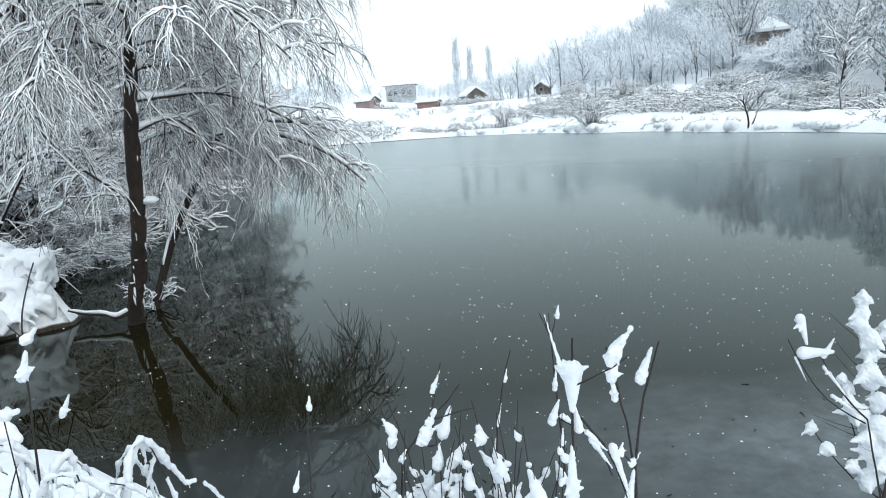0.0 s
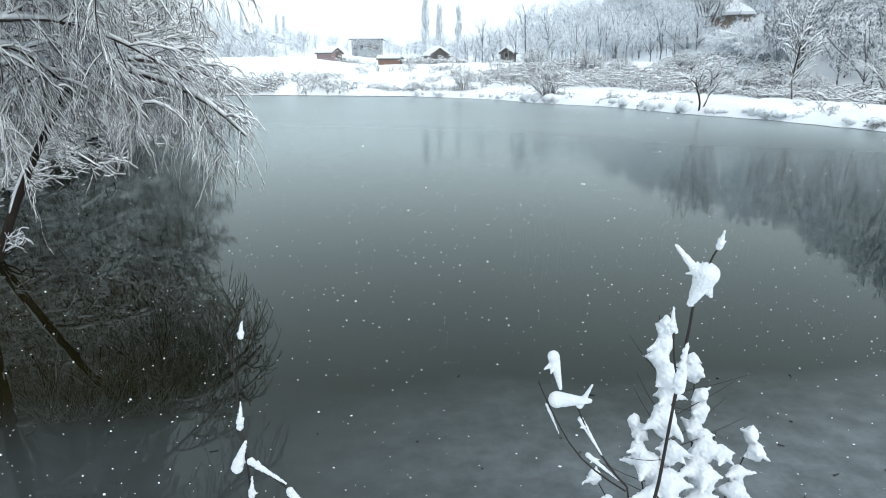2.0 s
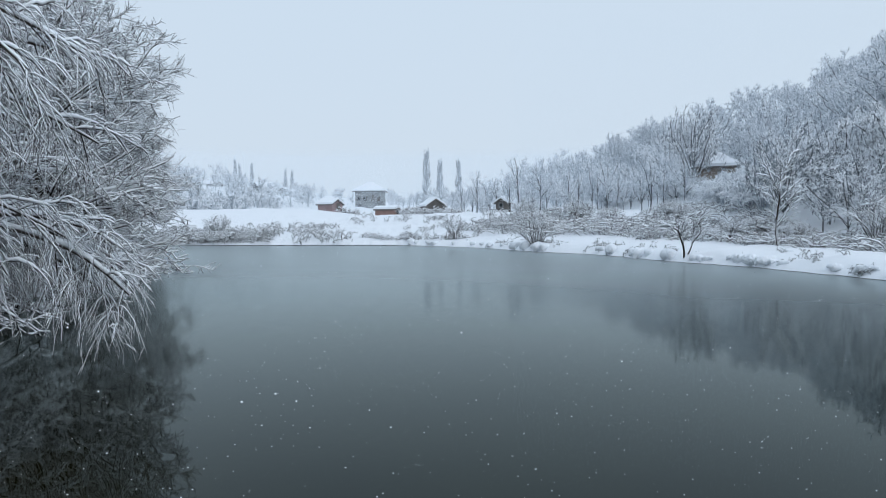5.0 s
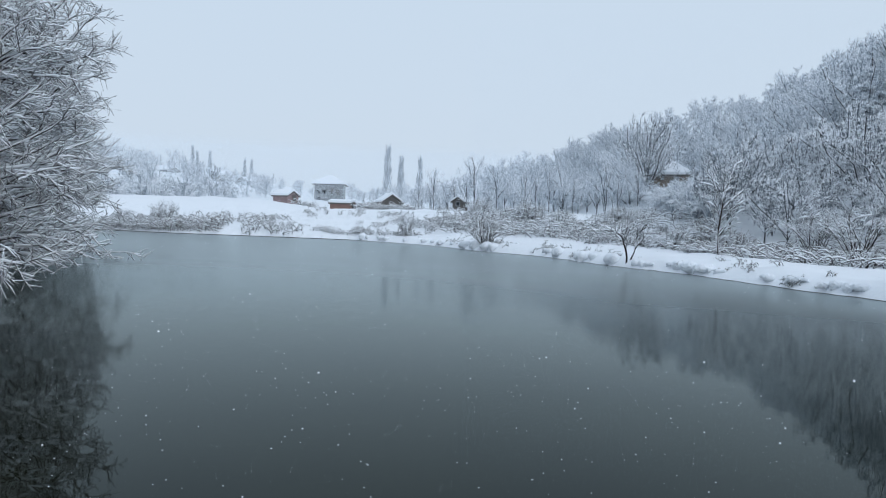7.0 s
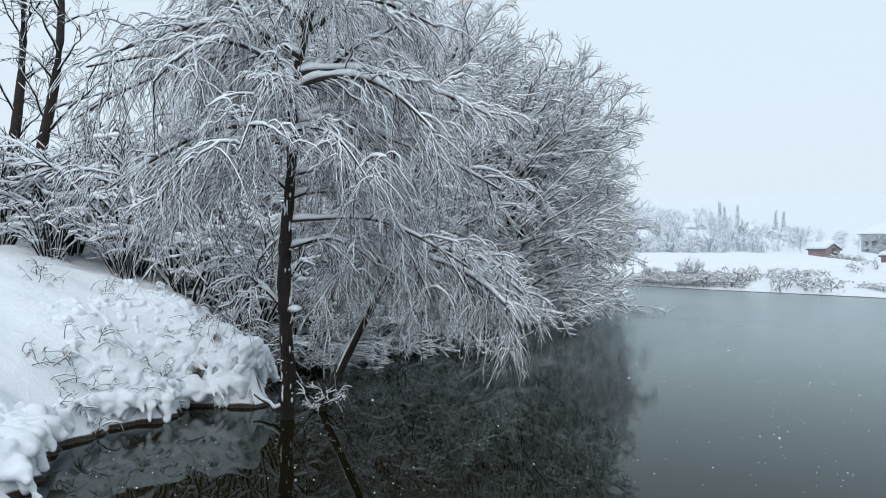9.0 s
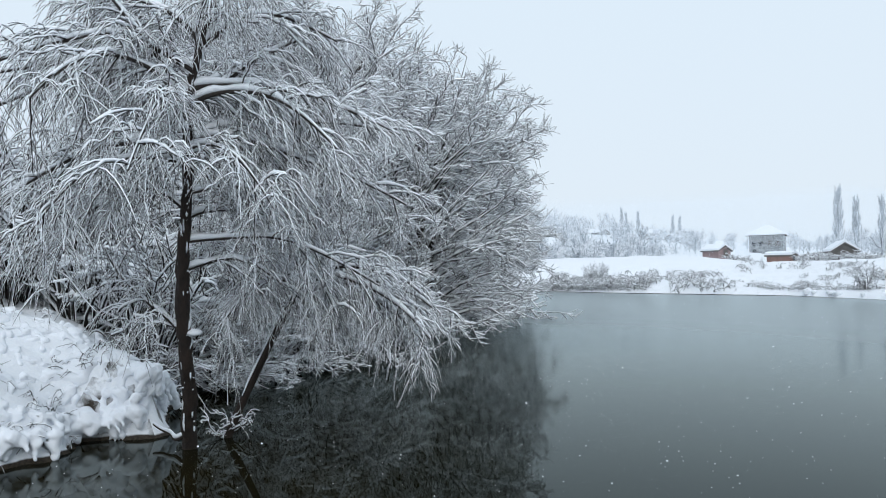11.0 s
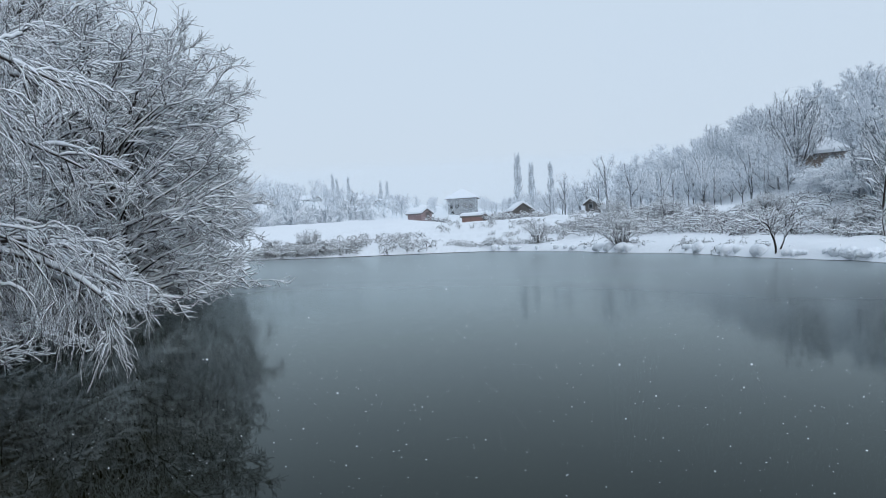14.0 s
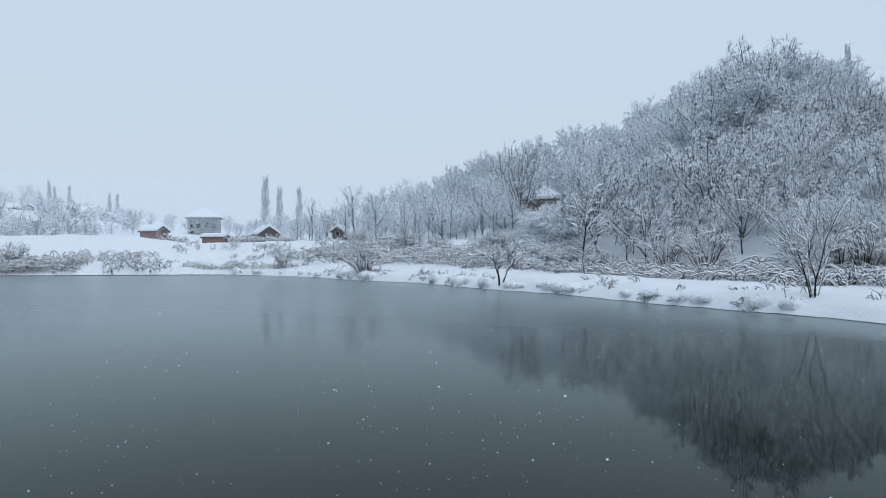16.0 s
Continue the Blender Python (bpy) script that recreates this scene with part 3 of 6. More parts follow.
def poplar(rand, height, wood, label):
    thing = new("poplar")
    stem = stem_path(rand, height * 0.92, 0.02)
    part("trunk", mesh_from("trunk", *tubes([(stem, height * 0.009, 0.03)], 6), M_HAZED), M_HAZED, thing)
    n = 90
    az, u = rand.random(n) * 6.283, 0.12 + 0.85 * rand.random(n)
    start = np.stack([0 * u, 0 * u, u * height * 0.85], -1)
    reach = height * 0.085 * (1.1 - u * 0.75)
    end = start + np.stack([np.cos(az) * reach, np.sin(az) * reach, height * (0.10 + 0.1 * rand.random(n))], -1)
    mid = (start + end) / 2 + np.stack([np.cos(az), np.sin(az), 0 * az], -1) * reach[:, None] * 0.4
    a = arcs(start, mid, end, 5, rand)
    b = children(a, 7, 0.2, 1, 26, height * 0.06, 0.3, 0, 0.8, 3, rand)
    part("crown", mesh_from("crown", *tubes([(a, 0.07, 0.05), (b, 0.06, 0.04)], 3, 90), wood, False), wood, thing)
    return tagged(thing, label, "tree")


def bank_tree(rand, height, rx, label):
    """A many-stemmed waterside tree with a dense domed crown whose lowest branches hang to the water."""
    thing = new("bank_tree")
    n = 9
    az = np.arange(n) * 0.7 + rand.random(n)
    foot = np.stack([np.cos(az) * 0.3, np.sin(az) * 0.3, 0 * az - 0.2], -1)
    top = np.stack([np.cos(az) * rx * 0.4, np.sin(az) * rx * 0.4, height * (0.6 + 0.25 * rand.random(n))], -1)
    stems = arcs(foot, (foot + top) / 2 + np.array([0, 0, height * 0.12]), top, 8, rand, 0.02)
    for k in range(n):
        part("stem", mesh_from("stem", *tubes([(stems[k:k + 1], 0.13, 0.04)], 6), M_LIMB), M_LIMB, thing)
    a = crown_paths(rand, 170, height * -0.05, height, rx, 0.6, 0.4, 8, 0.20, 0.09, core=0.74, skirt=0.55)
    b = children(a, 12, 0.30, 1.0, 50, height * 0.088, 0.35, 0.03, 0.10, 4, rand, 0.03)
    c = children(b, 9, 0.10, 1.0, 52, height * 0.036, 0.25, 0.0, 0.10, 2, rand, 0.02)
    tagged(part("crown", mesh_from("crown", *tubes([(a, 0.05, 0.010), (b, 0.013, 0.006), (c, 0.0075, 0.004)], 3, 90), M_TWIG, False), M_TWIG, thing), kind="stuff")
    tagged(part("snow", mesh_from("snow", *snow_on([(a, 0.05, 0.010, 0.045), (b, 0.013, 0.006, 0.033), (c, 0.0075, 0.004, 0.042)], 3, rand), M_BRIGHT), M_BRIGHT, thing, "snow lying along the branches"), kind="stuff")
    return tagged(thing, label, "tree")


def bush(rand, height, rx, canes, wood, label, name="bush", thick=0.012, lay=0.0):
    """Arching canes from one root with side twigs, snow on top."""
    thing = new(name)
    az = rand.random(canes) * 6.283
    reach = rx * (0.35 + 0.75 * rand.random(canes))
    foot = np.stack([np.cos(az) * 0.12 * rx, np.sin(az) * 0.12 * rx, 0 * az - 0.1], -1)
    end = np.stack([np.cos(az) * reach, np.sin(az) * reach, height * (0.95 - 0.75 * (reach / rx / 1.1) ** 2 * (0.4 + lay) + 0.15 * rand.random(canes))], -1)
    mid = foot * 0.6 + end * 0.4 + np.stack([0 * az, 0 * az, height * (0.35 + 0.3 * rand.random(canes) + lay * 0.4)], -1)
    a = arcs(foot, mid, end, 6, rand, 0.04)
    b = children(a, 5, 0.25, 1.0, 45, height * 0.34, 0.3, 0.1, 0.12, 3, rand)
    c = children(b, 3, 0.2, 1.0, 45, height * 0.15, 0.2, 0.08, 0.08, 2, rand)
    tagged(part("brushwood", mesh_from("brushwood", *tubes([(a, thick * 1.6, thick * 0.6), (b, thick * 0.8, thick * 0.5), (c, thick * 0.6, thick * 0.4)], 3, 90), wood, False), wood, thing), kind="stuff")
    tagged(part("snow", mesh_from("snow", *snow_on([(a, thick * 1.3, thick * 0.6, thick * 3.0), (b, thick * 0.7, thick * 0.4, thick * 2.5), (c, thick * 0.5, thick * 0.4, thick * 2.2)], 3, rand), M_BRIGHT), M_BRIGHT, thing), kind="stuff")
    return tagged(thing, label, "bush")


def thicket(name, label, rand, spots, high, wide, thick, per):
    """Tangled low canes with snow on them over the given spots, as one mass. high: canes' height, wide: their reach."""
    n = len(spots) * per
    at = np.repeat(np.asarray(spots), per, 0) + rand.normal(0, wide * 0.35, (n, 2))
    z = ground_height(at[:, 0], at[:, 1])
    keep = z > 0.0
    at, z = at[keep], z[keep]
    n = len(at)
    az = rand.random(n) * 6.283
    foot = np.stack([at[:, 0], at[:, 1], z - 0.05], -1)
    tall = high * (0.4 + 0.8 * rand.random(n))
    out = wide * (0.3 + 0.7 * rand.random(n))
    end = foot + np.stack([np.cos(az) * out, np.sin(az) * out, tall * (0.1 + 0.9 * rand.random(n) ** 2)], -1)
    turn = az + rand.normal(0, 0.7, n)
    mid = foot + np.stack([np.cos(turn) * out * 0.5, np.sin(turn) * out * 0.5, tall * (0.7 + 0.7 * rand.random(n))], -1)
    a = arcs(foot, mid, end, 6, rand, 0.05)
    b = children(a, 3, 0.2, 1.0, 65, high * 0.45, 0.2, 0.1, 0.05, 3, rand)
    thing = new(name)
    tagged(part("brushwood", mesh_from("brushwood", *tubes([(a, thick, thick * 0.5), (b, thick * 0.6, thick * 0.3)], 3, 90), M_BARE, False), M_BARE, thing), kind="stuff")
    tagged(part("snow", mesh_from("snow", *snow_on([(a, thick, thick * 0.5, thick * 1.9), (b, thick * 0.6, thick * 0.3, thick * 1.3)], 3, rand), M_BRIGHT), M_BRIGHT, thing), kind="stuff")
    return tagged(thing, label, "thicket", kind="stuff")


# the leaning waterside tree beside the bank, its hanging twigs loaded with snow
def hanging(rand, limbs, subs, twigs, sub_len, twig_len):
    b = children(limbs, subs, 0.10, 1.0, 48, sub_len, 0.25, 0.42, 0.14, 7, rand, 0.030)
    c = children(b, twigs, 0.12, 1.0, 54, twig_len, 0.2, 0.95, 0.14, 6, rand, 0.035)
    d = children(c, 3, 0.1, 0.95, 40, twig_len * 0.36, 0.2, 0.5, -0.05, 3, rand, 0.03)
    return b, c, d


ALONG, UPWARD, AWAY = np.array([0.653, 0.757, 0.0]), np.array([0, 0, 1.0]), np.array([-0.757, 0.653, 0.0])


def crown_of(thing, rand, limbs, r0, r1, subs, twigs, sub_len, twig_len, deep, slim=0.0):
    thin = limbs[:, 0, 2] < slim
    for k in range(len(limbs)):
        part("limb", mesh_from("limb", *tubes([(limbs[k:k + 1], r0 * (0.5 if thin[k] else 1.0), r1)], 7), M_LIMB), M_LIMB, thing)
    b, c, d = hanging(rand, limbs, subs, twigs, sub_len, twig_len)
    tagged(part("twigwork", mesh_from("twigwork", *tubes([(b, 0.0085, 0.0040), (c, 0.0040, 0.0022), (d, 0.0028, 0.0018)], 3, 90), M_BARE, False), M_BARE, thing, "thin hanging twigs"), kind="stuff")
    tagged(part("snow", mesh_from("snow", *snow_on([(limbs[~thin], r0, r1, deep), (limbs[thin], r0 * 0.5, r1, deep * 0.75), (b, 0.0085, 0.0040, 0.019), (c, 0.0040, 0.0022, 0.0105), (d, 0.0028, 0.0018, 0.0078)], 4, rand), M_BRIGHT), M_BRIGHT, thing,
                "snow lining limbs and twigs"), kind="stuff")


# limbs: start height, reach along the shore and away from it, end height, lift half-way
WILLOW_OUT = [(4.3, 1.6, 0.2, 5.35, 0.0), (4.15, 2.75, 0.2, 4.05, 0.2), (4.1, 2.6, -0.1, 3.12, 0.45), (3.5, 1.4, 0.4, 3.2, 0.1), (2.95, 2.3, -0.2, 2.1, 0.6),
              (3.9, 0.8, -1.5, 2.9, 0.6), (4.3, 1.5, -1.1, 3.6, 0.6), (4.6, 1.0, 1.5, 4.2, 0.5), (5.0, 1.6, 0.2, 5.2, 0.5), (5.2, 0.2, -1.4, 5.0, 0.5),
              (5.6, 0.8, -0.4, 6.3, 0.2), (2.6, 1.5, 0.7, 1.9, 0.4), (4.5, 2.3, -0.6, 3.9, 0.6), (3.2, 1.7, 0.6, 2.9, 0.3)]
WILLOW_IN = [(4.35, -1.0, -0.3, 5.55, 0.05), (4.4, -2.3, 0.0, 4.3, 0.45), (4.45, -2.6, 0.6, 3.8, 0.8), (4.0, -1.95, -0.4, 2.9, 0.55), (3.8, -1.4, -0.9, 2.7, 0.6),
             (3.3, -1.4, -0.2, 2.6, 0.6), (4.2, -0.5, -1.7, 3.2, 0.7), (4.5, -1.4, -1.2, 3.9, 0.6), (4.4, -0.8, 1.6, 3.8, 0.6),
             (5.0, -1.3, 0.2, 5.3, 0.5), (5.7, -0.6, 0.4, 6.4, 0.2), (4.7, -1.9, -0.7, 4.3, 0.6)]


def limb_paths(rows, zs, xs, ys, rand):
    start = np.array([[np.interp(r[0], zs, xs), np.interp(r[0], zs, ys), r[0]] for r in rows])
    end = np.array([start[k] * np.array([1, 1, 0]) + ALONG * r[1] + AWAY * r[2] + UPWARD * r[3] for k, r in enumerate(rows)])
    steep = np.array([0.55 if abs(r[2]) > 0.75 * abs(r[1]) else 0.0 for r in rows])[:, None]
    drop = np.array([0.3 if r[0] < 4.25 else 0.1 for r in rows])[:, None]
    start = np.array([[np.interp(r[0] - q, zs, xs), np.interp(r[0] - q, zs, ys), r[0] - q] for r, q in zip(rows, (drop + steep * 0.7)[:, 0])])
    mid = start + (end - start) * (0.40 - 0.15 * steep) + UPWARD * (np.array([r[4] for r in rows])[:, None] * 0.85 + 0.18 + steep)
    return arcs(start, mid, end, 26, rand, 0.020)


def willow():
    rand = np.random.default_rng(21)
    thing = new("willow")
    zs = np.array([-0.6, 0.1, 0.9, 1.5, 2.3, 3.2, 3.8, 4.3, 5.45, 6.6])
    xs = np.array([-4.1, -3.9, -3.59, -3.42, -3.28, -3.13, -3.0, -2.95, -2.72, -2.5])
    ys = np.array([8.45, 8.25, 7.97, 7.77, 7.62, 7.54, 7.45, 7.4, 7.6, 7.75])
    z = np.linspace(-0.6, 6.6, 30)
    stem = np.stack([np.interp(z, zs, xs), np.interp(z, zs, ys), z], -1)[None]
    stem = stem + rand.normal(0, 0.008, stem.shape) + 0.012 * np.sin(np.outer(z * 2.1, [1.0, 0.8, 0]) + np.array([0.4, 2.0, 0]))[None] * np.array([1, 1, 0])
    fine = np.linspace(-0.6, 6.6, 150)
    core = np.stack([np.interp(fine, z, stem[0, :, k]) for k in range(3)], -1)[None]
    tv, tq = tubes([(core[:, :51], 0.100, 0.080), (core[:, 50:], 0.080, 0.018)], 16)
    knot = np.array([[noise.noise(Vector((q[0] * 14, q[1] * 14, q[2] * 5))), noise.noise(Vector((q[1] * 16 + 9, q[0] * 16, q[2] * 6))), 0] for q in tv])
    part("trunk", mesh_from("trunk", tv + knot * 0.022, tq, M_BARK), M_BARK, thing, "wet dark bark, rising out of the water")
    limbs = np.concatenate([limb_paths(WILLOW_OUT, zs, xs, ys, rand), limb_paths(WILLOW_IN, zs, xs, ys, rand),
                            arcs(np.array([[-3.45, 7.8, 1.5]]), np.array([[-3.8, 7.45, 1.75]]), np.array([[-4.15, 7.2, 2.6]]), 26, rand, 0.020)])
    crown_of(thing, rand, limbs, 0.030, 0.009, 16, 8, 0.62, 0.36, 0.062, 3.65)
    for k in range(110):
        zz = 0.3 + 4.9 * rand.random()
        a = -2.2 + 3.6 * rand.random()
        c = np.array([np.interp(zz, zs, xs), np.interp(zz, zs, ys), zz]) + (0.098 - 0.0135 * zz) * np.array([math.cos(a), math.sin(a), 0])
        fleck = ico(c, (0.004 + 0.020 * rand.random() ** 3, 0.012, 0.008 + 0.085 * rand.random() ** 2), rand, 1.0, 2)
        part("snow_fleck", fleck, M_SNOW, thing)
    collar = ico((-3.30, 7.80, 1.57), (0.10, 0.09, 0.05), rand, 0.5)
    part("snow_collar", collar, M_SNOW, thing, "snow heaped on a branch stub")
    root = arcs(np.array([[-3.88, 8.2, 0.20]]), np.array([[-4.2, 8.28, 0.05]]), np.array([[-4.8, 8.42, 0.20]]), 12, rand, 0.04)
    part("root", mesh_from("root", *tubes([(root, 0.026, 0.014)], 6), M_BARK), M_BARK, thing)
    part("root_snow", mesh_from("root_snow", *snow_on([(root, 0.026, 0.014, 0.034)], 8, rand), M_SNOW), M_SNOW, thing)
    tagged(thing, "leafless willow standing in the water, drooping twigs loaded with snow", "tree")

    lean = new("leaning_tree")
    stem2 = arcs(np.array([[-4.05, 8.85, -0.4]]), np.array([[-3.55, 9.35, 1.1]]), np.array([[-2.98, 9.4, 2.12]]), 10, rand, 0.012)
    part("trunk", mesh_from("trunk", *tubes([(stem2, 0.062, 0.042)], 8), M_BARK), M_BARK, lean)
    tip = stem2[0, -1]
    rows2 = [(1.0, -0.1, 0.15, 0.35), (1.4, -1.4, -0.7, 0.7), (1.7, -0.6, -1.0, 0.8), (1.6, -0.9, -0.5, 0.7), (-0.9, 0.1, 0.1, 0.3), (-1.1, -0.5, -0.5, 0.5),
             (0.7, 0.9, 0.4, 0.3), (0.3, -1.0, -0.4, 0.6), (-0.25, 0.1, 0.9, 0.05), (1.3, 0.8, -0.5, 0.7), (1.2, -1.2, 0.0, 0.5), (1.9, -0.2, -0.4, 0.6)]
    end2 = np.array([tip + ALONG * r[0] + AWAY * r[1] + UPWARD * r[2] for r in rows2])
    st2 = np.repeat(tip[None], len(rows2), 0)
    limbs2 = arcs(st2, (st2 + end2) / 2 + UPWARD * np.array([r[3] for r in rows2])[:, None], end2, 10, rand, 0.02)
    crown_of(lean, rand, limbs2, 0.026, 0.009, 12, 7, 0.50, 0.36, 0.038)
    part("trunk_snow", mesh_from("trunk_snow", *snow_on([(stem2[:, 3:], 0.04, 0.03, 0.05)], 8, rand), M_SNOW), M_SNOW, lean)
    base = np.repeat(np.array([[-3.9, 8.98, 0.05]]), 9, 0)
    side = np.array([[math.cos(k * 0.7), math.sin(k * 0.7), 0.35 + 0.2 * (k % 3)] for k in range(9)]) * (0.3 + 0.3 * rand.random((9, 1)))
    shoots = arcs(base, base + side * 0.5 + np.array([0, 0, 0.1]), base + side * 0.85, 8, rand, 0.12)
    sub = children(shoots, 8, 0.1, 1, 60, 0.13, 0.2, 0.1, 0.1, 5, rand, 0.12)
    part("root_shoot", mesh_from("root_shoot", *tubes([(shoots, 0.012, 0.005), (sub, 0.005, 0.003)], 4), M_BARK), M_BARK, lean)
    part("shoot_snow", mesh_from("shoot_snow", *snow_on([(shoots, 0.012, 0.005, 0.013), (sub, 0.005, 0.003, 0.010)], 5, rand), M_SNOW), M_SNOW, lean)
    tagged(lean, "small tree leaning over the water, twigs bent under snow", "tree")


willow()

# the dense trees along the bank
label = "dense many-stemmed waterside tree under snow, branches touching the water"
kinds = [bank_tree(np.random.default_rng(31 + k), h, rx, label) for k, (h, rx) in enumerate(((13.5, 6.3), (11.0, 5.2)))]
BANK_TREES = [(0, -12.9, 31.0, 20, 1.0), (1, -10.0, 22.5, 80, 1.0), (0, -14.8, 25.0, 140, 1.02), (1, -8.9, 15.6, 200, 0.8),
              (1, -15.0, 37.0, 300, 0.95), (0, -19.5, 31.0, 250, 1.1), (1, -13.5, 17.5, 10, 0.95), (1, -7.3, 11.9, 45, 0.36), (1, -8.1, 14.8, 130, 0.48), (1, -10.2, 19.6, 310, 0.58)]
used = set()
for k, x, y, turn, size in BANK_TREES:
    ob = kinds[k] if k not in used else copy_thing(kinds[k], Matrix.Identity(4))
    used.add(k)
    place(ob, x, y, turn, size, 0.2)
    ob.matrix_basis.translation.z = min(ob.matrix_basis.translation.z, 1.5 if size > 0.7 else 0.25)
    tagged(ob, group="trees along the bank")

# woods on the hill
label = "leafless hillside tree with snow-laden twigs"
forms = [broad_tree(np.random.default_rng(50 + k), h, rx, wood, 0.023, m, 8, 10, lo, label, M_TRUNK, 0.5) for wood in (M_WOOD, M_HAZED) for k, (h, rx, m, lo) in
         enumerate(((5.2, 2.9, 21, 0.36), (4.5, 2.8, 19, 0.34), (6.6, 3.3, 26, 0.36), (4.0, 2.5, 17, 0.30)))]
rnd = random.Random(5)
spots, low_spots, tries = [], [], 0
while len(spots) < 330 and tries < 60000:
    tries += 1
    az, dist = rnd.uniform(5, 62), 28 + 130 * rnd.random() ** 1.15
    x, y = 3.5 + dist * math.sin(radians(az)), 2 + dist * math.cos(radians(az))
    foot = 27.5 + 9 * min(max((y - 40) / 55, 0), 1)
    if x < foot + rnd.uniform(0, 3) or x > foot + 60 or (38 < x < 50 and 78 < y < 92):
        continue
    if az > 33 and dist < 43:
        continue
    sight = 2.2 + 5.6 * dist / 98
    if 21.4 < az < 27.6 and dist < 98 and ground_at(x, y) + 8.5 > sight:
        if ground_at(x, y) + 1.3 < sight:
            low_spots.append((x, y))
        continue
    if any((x - a) ** 2 + (y - b) ** 2 < (2.1 + dist * 0.019) ** 2 for a, b in spots):
        continue
    spots.append((x, y))


def joined(name, label, items):
    """Copies of trees too far off to tell apart, as one mass. items: (tree, x, y, turn, size)."""
    verts, quads, base = [], [], 0
    for form, x, y, turn, size in items:
        for child in form.children:
            v = np.empty(len(child.data.vertices) * 3, np.float32)
            child.data.vertices.foreach_get("co", v)
            q = np.empty(len(child.data.loops), np.int32)
            child.data.loops.foreach_get("vertex_index", q)
            m = np.array(Matrix.Rotation(radians(turn), 3, "Z")) * size
            verts.append(v.reshape(-1, 3) @ m.T + np.array([x, y, ground_at(x, y) - 0.15]))
            quads.append(q.reshape(-1, 4) + base)
            base += len(v) // 3
    ob = new(name, mesh_from(name, np.concatenate(verts), np.concatenate(quads), items[0][0].children[0].data.materials[0], False))
    return tagged(ob, label, "trees", kind="stuff")


spots.sort(key=lambda q: math.hypot(*q))
far_items = []
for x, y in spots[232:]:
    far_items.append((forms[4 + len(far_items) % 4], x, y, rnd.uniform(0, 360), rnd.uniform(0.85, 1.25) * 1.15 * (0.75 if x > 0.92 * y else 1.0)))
spots = spots[:232]
rnd.shuffle(spots)
used = set()
for i, (x, y) in enumerate(spots):
    # Trees beyond 72 m take the paler twigs with haze in their colour.
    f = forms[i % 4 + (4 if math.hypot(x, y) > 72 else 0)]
    ob = copy_thing(f, Matrix.Identity(4)) if f in used else f
    used.add(f)
    place(ob, x, y, rnd.uniform(0, 360), rnd.uniform(0.8, 1.2) * min(1.2, 0.45 + math.hypot(x, y) / 95) * (0.75 if x > 0.92 * y else 1.0), 0.15)
    tagged(ob, group="woods on the hill")
# taller trees crowning the hill
for az, dist, size in ((34.6, 77, 1.25), (36.4, 79, 1.35), (37.6, 73, 1.3), (38.6, 78, 1.5), (39.8, 73, 1.4), (40.8, 79, 1.55), (41.8, 73, 1.3), (42.6, 78, 1.3), (43.8, 79, 1.0), (33, 88, 1.2), (30, 100, 1.2), (27.5, 112, 1.2), (25, 125, 1.2)):
    ob = copy_thing(forms[6], Matrix.Identity(4))
    place(ob, 3.5 + dist * math.sin(radians(az)), 2 + dist * math.cos(radians(az)), az * 40, size, 0.15)
    tagged(ob, group="woods on the hill")

# the woods go on where the hill runs out behind the far bank
for i in range(46):
    az, dist = 9.5 + 12.5 * (i + rnd.random()) / 46, rnd.uniform(122, 185)
    far_items.append((forms[4 + i % 4], 3.5 + dist * math.sin(radians(az)), 2 + dist * math.cos(radians(az)), rnd.uniform(0, 360), rnd.uniform(1.1, 1.6)))
thick_items = []
for i in range(110):
    az, dist = 36.5 + 23 * (i + rnd.random()) / 110, rnd.uniform(44, 78)
    thick_items.append((forms[i % 4], 3.5 + dist * math.sin(radians(az)), 2 + dist * math.cos(radians(az)), rnd.uniform(0, 360), rnd.uniform(0.6, 0.85)))
for i in range(34):
    az, dist = 43.5 + 13 * (i + rnd.random()) / 34, rnd.uniform(35, 47)
    thick_items.append((forms[i % 4], 3.5 + dist * math.sin(radians(az)), 2 + dist * math.cos(radians(az)), rnd.uniform(0, 360), rnd.uniform(0.45, 0.65)))
joined("hillside_wood", "thick dark wood on the lower slope under snow", thick_items)
joined("hillside_wood", "woods high on the hill under snow", far_items)

# single trees
tall = broad_tree(np.random.default_rng(61), 13.0, 4.4, M_WOOD, 0.032, 32, 8, 7, 0.5, "tall forked leafless tree on the slope, snow on its branches", M_TRUNK)
place(tall, 39.4, 88.5)

# slender trees behind the far bank
label = "slender leafless tree behind the far bank, haze in its twig colour"
thin = [broad_tree(np.random.default_rng(64 + k), hh, rx, M_HAZED, 0.030, 18, 6, 6, lo, label, M_TRUNK) for k, (hh, rx, lo) in enumerate(((9.0, 2.7, 0.35), (7.5, 2.5, 0.3), (10.5, 3.0, 0.4)))]
for i in range(34):
    az, dist = 3.5 + 18.5 * (i + rnd.random()) / 34, rnd.uniform(84, 135)
    x, y = 3.5 + dist * math.sin(radians(az)), 2 + dist * math.cos(radians(az))
    ob = thin[i] if i < 3 else copy_thing(thin[i % 3], Matrix.Identity(4))
    place(ob, x, y, rnd.uniform(0, 360), rnd.uniform(0.55, 0.85), 0.15)
    tagged(ob, group="slender trees behind the far bank")

